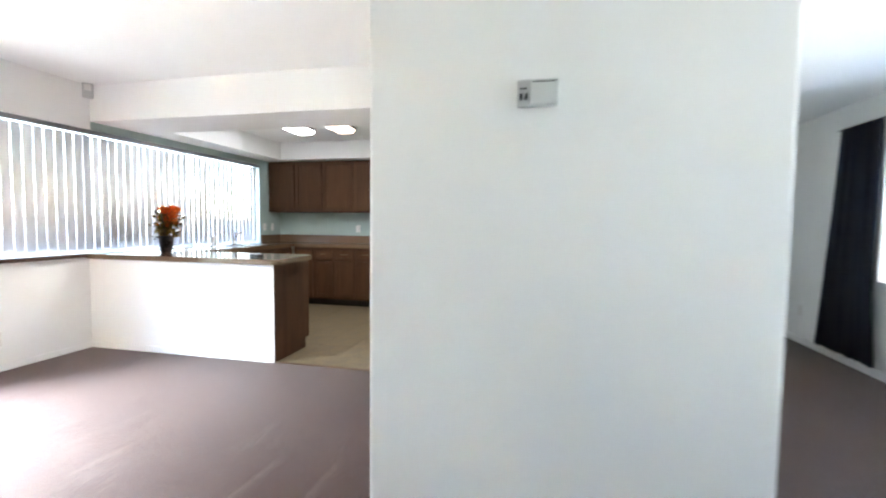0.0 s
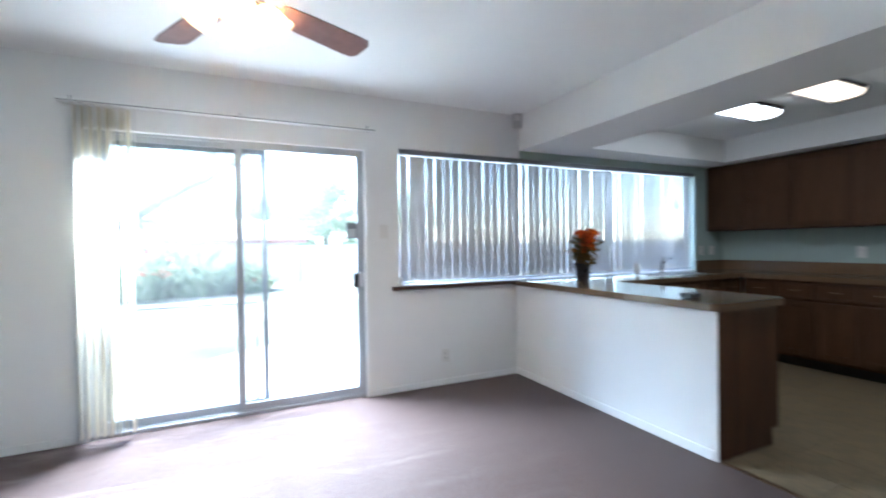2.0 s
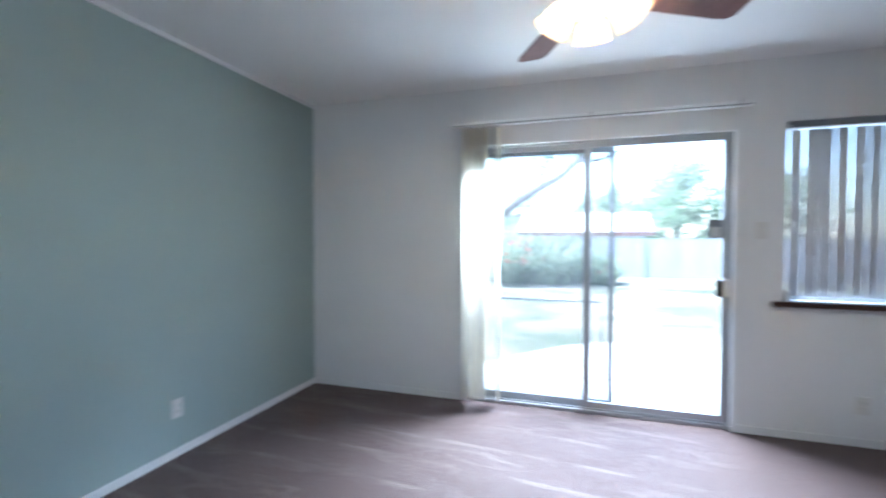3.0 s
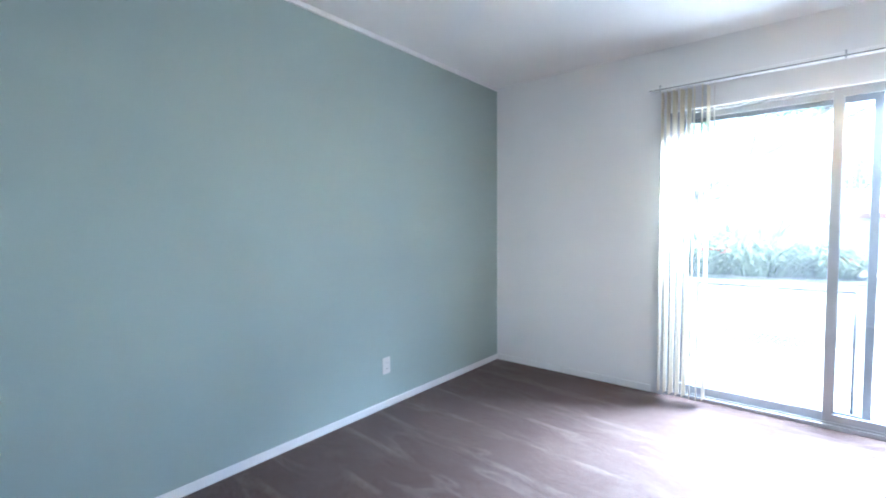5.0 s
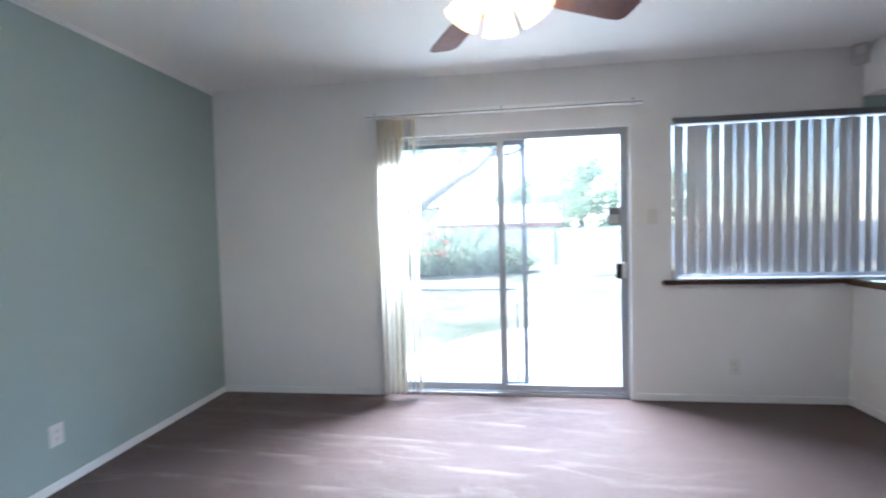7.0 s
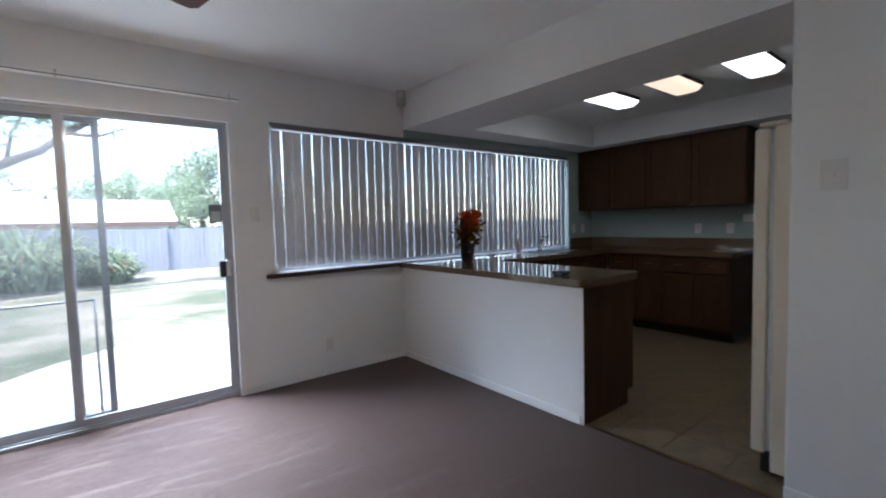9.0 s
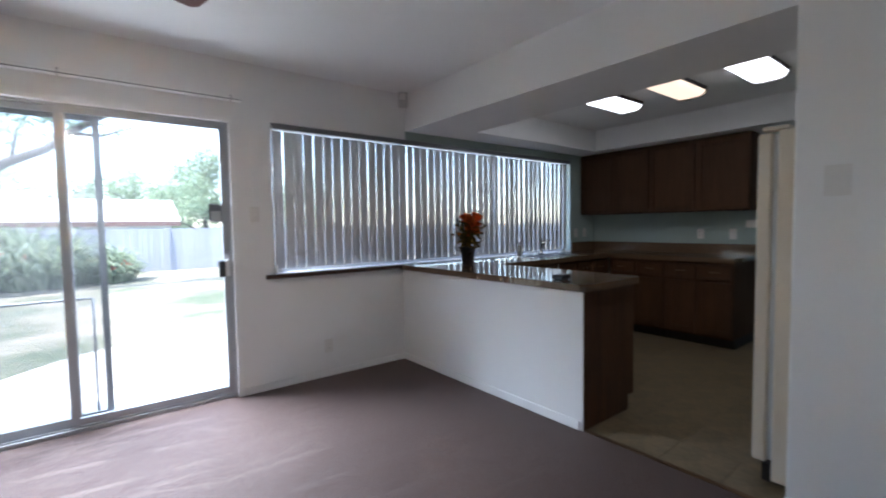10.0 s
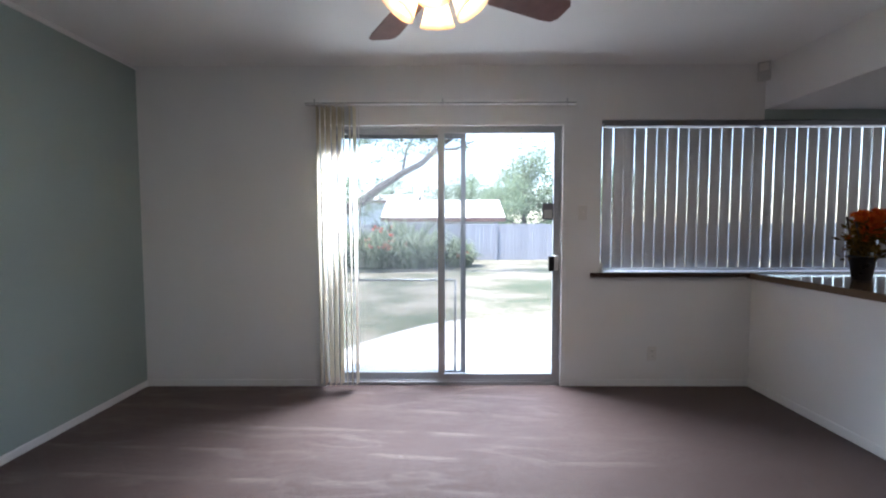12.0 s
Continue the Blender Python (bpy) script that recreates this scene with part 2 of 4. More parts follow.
def leaf(name, a, b2):
    m, n, l, b = nodes_of(name)
    geo = n.new("ShaderNodeNewGeometry")
    n.remove(b)
    c = ramp(n, l, geo.outputs["Random Per Island"], [(0.0, a), (1.0, b2)])
    d, tr, mx = n.new("ShaderNodeBsdfDiffuse"), n.new("ShaderNodeBsdfTranslucent"), n.new("ShaderNodeMixShader")
    l.new(c, d.inputs[0])
    l.new(c, tr.inputs[0])
    mx.inputs[0].default_value = 0.45
    l.new(d.outputs[0], mx.inputs[1])
    l.new(tr.outputs[0], mx.inputs[2])
    l.new(mx.outputs[0], n["Material Output"].inputs[0])
    return m


def lawn_material():
    m, n, l, b = nodes_of("dry_lawn")
    v = coords(n, l)
    broad = tex(n, l, "ShaderNodeTexNoise", v, Scale=0.55, Detail=6.0, Roughness=0.65)
    tufts = tex(n, l, "ShaderNodeTexNoise", v, Scale=14.0, Detail=4.0, Roughness=0.7)
    sm = n.new("ShaderNodeMath")
    sm.operation = "MULTIPLY_ADD"
    sm.inputs[1].default_value = 0.5
    l.new(tufts.outputs[0], sm.inputs[0])
    l.new(broad.outputs[0], sm.inputs[2])
    l.new(ramp(n, l, sm.outputs[0], [(0.60, (0.07, 0.095, 0.05)), (0.72, (0.165, 0.165, 0.11)), (0.88, (0.33, 0.295, 0.235))]), b.inputs["Base Color"])
    b.inputs["Roughness"].default_value = 0.95
    bp = n.new("ShaderNodeBump")
    bp.inputs["Strength"].default_value, bp.inputs["Distance"].default_value = 0.9, 0.04
    l.new(tufts.outputs[0], bp.inputs["Height"])
    l.new(bp.outputs[0], b.inputs["Normal"])
    return m


WHITE = surface("white_wall_paint", (0.78, 0.775, 0.765), 0.75, 0.03, 1.3, 190, 0.25, 0.0015)
CEIL = surface("white_ceiling_paint", (0.87, 0.87, 0.855), 0.85, 0.03, 1.0, 130, 0.35, 0.002)
SAGE = surface("sage_wall_paint", (0.345, 0.420, 0.398), 0.7, 0.04, 1.1, 190, 0.25, 0.0015)
TRIM = surface("white_trim_paint", (0.80, 0.80, 0.79), 0.45, 0.03, 4, 200, 0.05)
CARPET = carpet_material()
VINYL = surface("vinyl_floor_tile", (0.150, 0.114, 0.066), 0.45, 0.48, 7, 32, 0.08, 0.0008, rnd=0.10)
GROUT = surface("vinyl_floor_joint", (0.132, 0.101, 0.060), 0.7, 0.2)
OAK = wood("brown_oak", (0.034, 0.0155, 0.0078), (0.078, 0.037, 0.018), (9, 9, 1.0))
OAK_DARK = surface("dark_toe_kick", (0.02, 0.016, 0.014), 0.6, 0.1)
COUNTER = surface("tan_laminate", (0.135, 0.084, 0.050), 0.10, 0.12, 30, 300, 0.01, 0.0003)
SILLWOOD = wood("sill_wood", (0.035, 0.018, 0.012), (0.07, 0.038, 0.026), (1.6, 28, 28))
ALU = surface("brushed_aluminium", (0.40, 0.41, 0.42), 0.5, 0.06, 6, 250, 0.05, metal=0.5)
ALU_DARK = surface("weathered_aluminium", (0.20, 0.21, 0.23), 0.5, 0.1, 6, 250, 0.05, metal=0.4)
GLASS = glass_material("clear_glass", (0.97, 0.985, 0.98), 0.007)
VANE = cloth("grey_vane", (0.755, 0.76, 0.765), 0.012, 0.03)
VANE_CREAM = cloth("cream_vane", (0.88, 0.82, 0.68), 0.035)
CURTAIN = surface("navy_curtain_fabric", (0.017, 0.022, 0.045), 0.9, 0.2, 6, 260, 0.2)
SLAT = cloth("white_slat", (0.75, 0.76, 0.78), 0.2)
PLASTIC = surface("white_plastic", (0.70, 0.68, 0.65), 0.4, 0.03, 10, 200, 0.02)
GREYPLASTIC = surface("grey_plastic", (0.52, 0.53, 0.52), 0.45, 0.04, 10, 200, 0.02)
SENSORGREY = surface("sensor_grey_plastic", (0.5, 0.5, 0.485), 0.45, 0.04, 10, 200, 0.02)
BLACK = surface("black_plastic", (0.012, 0.012, 0.013), 0.35, 0.2, 10, 200, 0.03)
ALMOND = surface("almond_enamel", (0.66, 0.58, 0.46), 0.4, 0.04, 3, 240, 0.15, 0.0006)
STEEL = surface("chrome", (0.75, 0.75, 0.76), 0.12, 0.03, 8, 200, 0.01, metal=1.0)
BLADE = wood("fan_blade_wood", (0.13, 0.062, 0.055), (0.22, 0.115, 0.105), (10, 10, 10), 0.4)
BRASS = surface("antique_bronze", (0.16, 0.10, 0.06), 0.35, 0.1, 8, 200, 0.03, metal=0.9)
FANGLOW = lit_glass("lit_amber_glass", (0.62, 0.48, 0.32), 0.07)
BULB = glow("lit_bulb", (1.0, 0.86, 0.68), 58.0)
TUBE_COOL = glow("lit_cool_diffuser", (0.93, 0.98, 1.0), 0.56)
TUBE_WARM = glow("lit_warm_diffuser", (1.0, 0.80, 0.58), 0.16)
POT = surface("black_glazed_pot", (0.014, 0.013, 0.015), 0.3, 0.2, 12, 200, 0.03)
PETAL = leaf("orange_petals", (0.55, 0.06, 0.012), (0.82, 0.20, 0.03))
FOLIAGE = leaf("dried_foliage", (0.10, 0.07, 0.015), (0.24, 0.13, 0.03))
CONCRETE = surface("patio_concrete", (0.52, 0.51, 0.48), 0.85, 0.1, 2, 90, 0.3, 0.003)
LAWN = lawn_material()
FENCEWOOD = surface("grey_fence_boards", (0.24, 0.255, 0.29), 0.85, 0.15, 5, 60, 0.4, 0.003, stretch=(6, 6, 0.6), rnd=0.3)
BARK = surface("grey_bark", (0.085, 0.072, 0.065), 0.9, 0.3, 6, 40, 0.8, 0.02)
LEAF_BUSH = leaf("bush_leaves", (0.06, 0.10, 0.055), (0.46, 0.54, 0.36))
LEAF_TREE = leaf("tree_leaves", (0.18, 0.26, 0.16), (0.32, 0.40, 0.25))
FLOWER = leaf("red_flowers", (0.6, 0.05, 0.04), (0.8, 0.16, 0.1))
ROOFING = surface("pale_roof", (0.62, 0.61, 0.59), 0.8, 0.08, 3, 40, 0.3, 0.01)
SIDING = surface("pale_siding", (0.50, 0.56, 0.58), 0.8, 0.08, 3, 40, 0.2)
FASCIA = surface("brown_fascia", (0.12, 0.06, 0.045), 0.7, 0.1)
SCREEN = mesh_screen("insect_screen", 0.8)


# ---- mesh tools ----
BASE = {}


def box(bm, x0, x1, y0, y1, z0, z1, bevel=0.0):
    vs = [bm.verts.new((x, y, z)) for z in (z0, z1) for y in (y0, y1) for x in (x0, x1)]
    fs = [bm.faces.new([vs[i] for i in f]) for f in ((0, 2, 3, 1), (4, 5, 7, 6), (0, 1, 5, 4), (2, 6, 7, 3), (0, 4, 6, 2), (1, 3, 7, 5))]
    if bevel:
        es = {e for f in fs for e in f.edges}
        bmesh.ops.bevel(bm, geom=list(es), offset=bevel, segments=2, affect="EDGES", profile=0.5)
    return bm


def block(x0, x1, y0, y1, z0, z1, bevel=0.0):
    return box(bmesh.new(), min(x0, x1), max(x0, x1), min(y0, y1), max(y0, y1), min(z0, z1), max(z0, z1), bevel)


def lathe(bm, profile, centre, seg=24, turn=None):
    """A surface of revolution about z from (radius, height) pairs."""
    m = Matrix.Translation(centre) @ (turn or Matrix.Identity(4))
    rings = [[bm.verts.new(m @ Vector((r * math.cos(2 * math.pi * i / seg), r * math.sin(2 * math.pi * i / seg), z))) for i in range(seg)] for r, z in profile]
    for a, b in zip(rings, rings[1:]):
        for i in range(seg):
            f = bm.faces.new((a[i], a[(i + 1) % seg], b[(i + 1) % seg], b[i]))
            f.smooth = True
    return rings


def tube(bm, pts, radii, seg=10):
    """A round bar through points, with its ends closed."""
    rings = []
    for i, p in enumerate(pts):
        d = Vector(pts[min(i + 1, len(pts) - 1)]) - Vector(pts[max(i - 1, 0)])
        q = d.to_track_quat("Z", "Y").to_matrix()
        r = radii[i] if isinstance(radii, (list, tuple)) else radii
        rings.append([bm.verts.new(Vector(p) + q @ Vector((r * math.cos(2 * math.pi * k / seg), r * math.sin(2 * math.pi * k / seg), 0))) for k in range(seg)])
    for a, b in zip(rings, rings[1:]):
        for k in range(seg):
            f = bm.faces.new((a[k], a[(k + 1) % seg], b[(k + 1) % seg], b[k]))
            f.smooth = True
    bm.faces.new(rings[0][::-1])
    bm.faces.new(rings[-1])
    return bm


def to_mesh(name, bm, material):
    bmesh.ops.recalc_face_normals(bm, faces=bm.faces)
    me = bpy.data.meshes.new(name)
    bm.to_mesh(me)
    bm.free()
    me.materials.append(material)
    return me


def thing(name, at, label, category, group="", kind=""):
    ob = new(name)
    ob.location = at
    BASE[ob.name] = Vector(at)
    return tagged(ob, label, category, group, kind)


def part(name, bm, material, parent, label=""):
    """Links a bmesh in world coordinates as one mesh under a thing or a part."""
    base = BASE[parent.name]
    bmesh.ops.translate(bm, verts=bm.verts, vec=-base)
    ob = new(name, to_mesh(name, bm, material))
    ob.parent = parent
    BASE[ob.name] = base
    return tagged(ob, label)


def piece(name, me, parent, m, label=""):
    ob = new(name, me)
    ob.parent = parent
    ob.matrix_local = m
    return tagged(ob, label)


def structure(name, bm, material, label, category):
    ob = new(name, to_mesh(name, bm, material))
    BASE[ob.name] = Vector((0, 0, 0))
    return tagged(ob, label, category, kind="structure")


def solo(name, bm, material, label, category, group="", at=(0, 0, 0)):
    bmesh.ops.translate(bm, verts=bm.verts, vec=-Vector(at))
    ob = new(name, to_mesh(name, bm, material))
    ob.location = at
    BASE[ob.name] = Vector(at)
    return tagged(ob, label, category, group)


def boxes(*rows):
    bm = bmesh.new()
    for r in rows:
        box(bm, *r)
    return bm


# ---- plan ----
CZ = 2.53            # ceiling
EAST = 8.02          # kitchen east wall
SOUTH = -7.0         # front room window wall
DX0, DX1, DZ = 1.415, 3.365, 2.10      # sliding door opening
WX0, WX1, WZ0, WZ1 = 3.63, 7.49, 0.915, 2.11   # kitchen window opening
PX, PY = 4.835, -2.0                 # peninsula wall face and end
BX, BZ = 4.89, 2.185                # beam face and its underside
HX, HY0, HY1 = 2.87, -3.69, -4.965    # hall wall block
T = 0.14

structure("floor", boxes((0, 4.86, SOUTH, 0, -0.12, 0), (4.86, EAST, SOUTH, -3.6, -0.12, 0), (DX0, DX1, 0, T, -0.12, 0)), CARPET,
          "taupe cut-pile carpet with brushed vacuum marks", "carpet")
KF = structure("floor_kitchen", boxes((4.86, EAST, -3.6, 0, -0.12, -0.004)), GROUT, "bedding under the kitchen floor tiles", "floor")
structure("ceiling", boxes((-T, EAST + T, SOUTH - T, T, CZ, CZ + 0.15)), CEIL, "white painted flat ceiling", "ceiling")
fc = bmesh.new()
lo = [fc.verts.new(p) for p in ((-0.001, -5.0, CZ + 0.01), (EAST + 0.001, -5.0, CZ + 0.01), (EAST + 0.001, SOUTH - 0.001, CZ + 0.01), (-0.001, SOUTH - 0.001, CZ + 0.01))]
hi = [fc.verts.new(p) for p in ((-0.001, -5.0, CZ - 0.001), (EAST + 0.001, -5.0, CZ - 0.001), (EAST + 0.001, SOUTH - 0.001, 2.365), (-0.001, SOUTH - 0.001, 2.365))]
fc.faces.new(lo)
fc.faces.new(hi[::-1])
for i in range(4):
    fc.faces.new((lo[i], hi[i], hi[(i + 1) % 4], lo[(i + 1) % 4]))
structure("ceiling_front", fc, CEIL, "white painted front room ceiling sloping down to the window wall", "ceiling")
structure("wall_green", boxes((-T, 0, SOUTH, T, 0, CZ)), SAGE, "sage green painted plaster accent wall", "wall")
structure("wall_north", boxes((0, DX0, 0, T, 0, CZ), (DX0, DX1, 0, T, DZ, CZ), (DX1, WX0, 0, T, 0, CZ), (WX0, BX, 0, T, WZ1, CZ), (WX0, BX, 0, T, 0, WZ0)), WHITE,
          "white painted plaster wall round door and window", "wall")
structure("wall_kitchen_north", boxes((BX, WX1, 0, T, WZ1, CZ), (BX, WX1, 0, T, 0, WZ0), (WX1, EAST + T, 0, T, 0, CZ)), SAGE,
          "sage green painted kitchen wall round the window", "wall")
structure("wall_kitchen_east", boxes((EAST, EAST + T, -3.72, 0, 0, CZ)), SAGE, "sage green painted kitchen wall", "wall")
structure("wall_kitchen_south", boxes((BX + 0.12, EAST, -3.72, -3.6, 0, CZ)), SAGE, "sage green painted kitchen end wall", "wall")
structure("wall_stub", boxes((BX, BX + 0.12, HY0, -3.0, -0.02, CZ + 0.02, 0.010)), WHITE, "white painted wall end beside the kitchen opening", "wall")
structure("wall_hall", boxes((HX, HX + 0.12, HY1, HY0, -0.02, CZ + 0.02, 0.014), (HX + 0.12, BX, HY0 - 0.12, HY0, 0, CZ)), WHITE, "white painted hall wall with rounded corner", "wall")
structure("wall_hall_south", boxes((HX + 0.12, EAST + T, HY1, HY1 + 0.12, 0, CZ)), WHITE, "white painted front room wall", "wall")
structure("wall_east", boxes((EAST, EAST + T, SOUTH, HY1, 0, CZ)), WHITE, "white painted front room wall", "wall")
FX0, FX1, FZ0, FZ1 = 0.90, 5.78, 0.80, 2.08
structure("wall_south", boxes((-T, FX0, SOUTH - T, SOUTH, 0, CZ), (FX1, EAST + T, SOUTH - T, SOUTH, 0, CZ), (FX0, FX1, SOUTH - T, SOUTH, 0, FZ0), (FX0, FX1, SOUTH - T, SOUTH, FZ1, CZ)),
          WHITE, "white painted front room wall with a window", "wall")
TX0, TX1, TY0, TY1, TZ = 5.49, 7.51, -0.36, -2.9, 2.44
structure("beam", boxes((BX, TX0, -3.0, 0, BZ, CZ), (TX0, EAST, TY0, 0, BZ, CZ), (TX1, EAST, TY1, TY0, BZ, CZ), (TX0, EAST, -3.6, TY1, BZ, CZ), (BX + 0.12, TX0, -3.6, -3.0, BZ, CZ)), WHITE,
          "white painted dropped beam and kitchen soffit", "soffit")
structure("ceiling_kitchen", boxes((TX0, TX1, TY1, TY0, TZ, CZ)), CEIL, "white recessed kitchen light tray", "ceiling")
bb = bmesh.new()
for r in ((0, 0.012, SOUTH, 0, 0, 0.05), (0.012, DX0 - 0.05, -0.012, 0, 0, 0.055), (DX1 + 0.01, PX - 0.012, -0.012, 0, 0, 0.055), (PX - 0.012, PX, -1.98, 0, 0, 0.06),
          (BX - 0.012, BX, HY0, -3.0, 0, 0.06), (HX - 0.012, HX, HY1, HY0, 0, 0.06), (0.012, EAST, SOUTH, SOUTH + 0.012, 0, 0.07), (EAST - 0.012, EAST, -2.75, -1.99, 0, 0.07)):
    box(bb, *r, 0.004)
structure("baseboard", bb, TRIM, "thin white painted baseboard", "baseboard")
structure("trim", boxes((0, 0.014, -5.0, 0, CZ - 0.028, CZ)), TRIM, "thin white ceiling trim on the green wall", "trim")


# ---- sliding door ----
def sliding_door():
    d = tagged(new("door_1"), "aluminium sliding glass patio door, closed", "sliding door", kind="structure")
    BASE[d.name] = Vector((0, 0, 0))
    jamb = boxes((DX0, DX0 + 0.035, -0.010, T, 0, DZ), (DX1 - 0.035, DX1, -0.010, T, 0, DZ), (DX0 + 0.035, DX1 - 0.035, -0.010, T, DZ - 0.03, DZ))
    part("jamb", jamb, TRIM, d, "white painted timber jamb")
    x0, x1, z1 = DX0 + 0.035, DX1 - 0.035, DZ - 0.03
    part("frame", boxes((x0, x0 + 0.014, 0.03, 0.13, 0.025, z1), (x1 - 0.014, x1, 0.03, 0.13, 0.025, z1), (x0 + 0.014, x1 - 0.014, 0.03, 0.13, z1 - 0.014, z1)), ALU, d)
    part("track", boxes((x0, x1, 0.02, 0.13, 0.001, 0.025), (x0, x1, 0.040, 0.046, 0.025, 0.037), (x0, x1, 0.085, 0.091, 0.025, 0.037)), ALU, d)
    for name, a, b, y in (("fixed_panel", x0 + 0.014, 2.405, 0.075), ("sliding_panel", 2.35, x1 - 0.014, 0.04)):
        w = 0.045
        p = part(name, boxes((a, a + w, y, y + 0.03, 0.04, z1 - 0.014), (b - w, b, y, y + 0.03, 0.04, z1 - 0.014), (a + w, b - w, y, y + 0.03, z1 - 0.05, z1 - 0.014),
                             (a + w, b - w, y, y + 0.03, 0.04, 0.085)), ALU, d)
        g = part("pane", block(a + w, b - w, y + 0.012, y + 0.018, 0.085, z1 - 0.05), GLASS, p)
        g.visible_shadow = False
        if name == "sliding_panel":
            h = block(b - 0.040, b - 0.008, y - 0.030, y - 0.001, 0.93, 1.05, 0.005)
            part("latch_plate", h, TRIM, p, "silver latch plate")
            hd = block(b - 0.085, b - 0.041, y - 0.034, y - 0.002, 0.925, 1.045, 0.006)
            part("handle", hd, BLACK, p, "black plastic pull handle")
    s = part("screen_panel", boxes((1.51, 1.55, 0.108, 0.124, 0.04, z1 - 0.035), (2.535, 2.575, 0.108, 0.124, 0.04, z1 - 0.035), (1.55, 2.535, 0.108, 0.124, z1 - 0.08, z1 - 0.035),
                                   (1.55, 2.535, 0.108, 0.124, 0.04, 0.085)), ALU_DARK, d, "grey sliding insect screen frame")
    m = part("insect_mesh", block(1.55, 2.535, 0.115, 0.117, 0.085, z1 - 0.08), SCREEN, s)
    m.visible_shadow = False
    gb = bmesh.new()
    for a, b in (((1.63, 0.132, 0.84), (2.49, 0.132, 0.84)), ((2.49, 0.132, 0.84), (2.49, 0.132, 0.06)), ((1.63, 0.132, 0.06), (2.49, 0.132, 0.06))):
        tube(gb, [a, b], 0.008, 8)
    part("guard_frame", gb, ALU_DARK, s, "thin metal pet guard frame")
    gw = bmesh.new()
    step, x0g, x1g, z0g, z1g = 0.035, 1.63, 2.49, 0.06, 0.84
    for sg in (1, -1):
        c = -1.0
        while c < 2.6:
            pts = []
            for x in (x0g, x1g):
                z = z0g + sg * (x - x0g) + c
                pts.append((x, z))
            (xa, za), (xb, zb) = pts
            lo, hi = z0g, z1g
            ts = sorted([0.0, 1.0] + [(v - za) / (zb - za) for v in (lo, hi) if 0 < (v - za) / (zb - za) < 1])
            for u, w in zip(ts, ts[1:]):
                zm = za + (zb - za) * (u + w) / 2
                if lo < zm < hi:
                    tube(gw, [(xa + (xb - xa) * u, 0.131, za + (zb - za) * u), (xa + (xb - xa) * w, 0.131, za + (zb - za) * w)], 0.0010, 4)
            c += step
    part("guard_wires", gw, ALU_DARK, s, "diamond wire pet guard")
    return d


sliding_door()
st = thing("window_sticker", (3.235, 0.035, 1.40), "dark framed alarm sticker on the door glass", "sticker")
part("border", block(3.185, 3.275, 0.049, 0.0515, 1.335, 1.465), ALU_DARK, st)
part("plate", block(3.198, 3.262, 0.0475, 0.0485, 1.345, 1.415), GREYPLASTIC, st, "pale blue-grey printed field")


# ---- kitchen window ----
def kitchen_window():
    w = tagged(new("window_1"), "wide aluminium framed kitchen window", "window", kind="structure")
    BASE[w.name] = Vector((0, 0, 0))
    part("window_frame", boxes((WX0, WX0 + 0.035, 0.09, 0.13, WZ0, WZ1), (WX1 - 0.035, WX1, 0.09, 0.13, WZ0, WZ1), (WX0 + 0.035, WX1 - 0.035, 0.09, 0.13, WZ1 - 0.035, WZ1),
                               (WX0 + 0.035, WX1 - 0.035, 0.09, 0.13, WZ0, WZ0 + 0.035)), ALU, w)
    xs = [WX0 + 0.035, 4.9, 6.15, WX1 - 0.035]
    for a in xs[1:3]:
        part("mullion", block(a - 0.02, a + 0.02, 0.09, 0.13, WZ0 + 0.035, WZ1 - 0.035), ALU, w)
    for a, b in zip(xs, xs[1:]):
        g = part("pane", block(a + 0.02, b - 0.02, 0.108, 0.113, WZ0 + 0.035, WZ1 - 0.035), GLASS, w)
        g.visible_shadow = False
    return w


kitchen_window()
sl = solo("window_sill", block(3.555, PX - 0.04, -0.045, 0.0, 0.882, 0.914, 0.004), SILLWOOD, "dark brown wooden window sill nosing", "window sill")
structure("trim_sill", boxes((WX0, WX1, 0.0, 0.09, WZ0, WZ0 + 0.006)), TRIM, "white painted window stool", "window sill")


def vane_mesh(width, height, bow, material):
    bm = bmesh.new()
    n = 6
    cols = []
    for i in range(n + 1):
        u = i / n - 0.5
        y = bow * (1 - 4 * u * u)
        cols.append([bm.verts.new((u * width, y + s, z)) for s in (0.0, 0.0012) for z in (0, height)])
    for a, b in zip(cols, cols[1:]):
        for i, j in ((0, 1), (2, 3)):
            f = bm.faces.new((a[i], b[i], b[j], a[j]))
            f.smooth = True
        bm.faces.new((a[0], a[2], b[2], b[0]))
        bm.faces.new((a[1], b[1], b[3], a[3]))
    for c in (cols[0], cols[-1]):
        bm.faces.new((c[0], c[1], c[3], c[2]))
    return to_mesh("vane", bm, material)


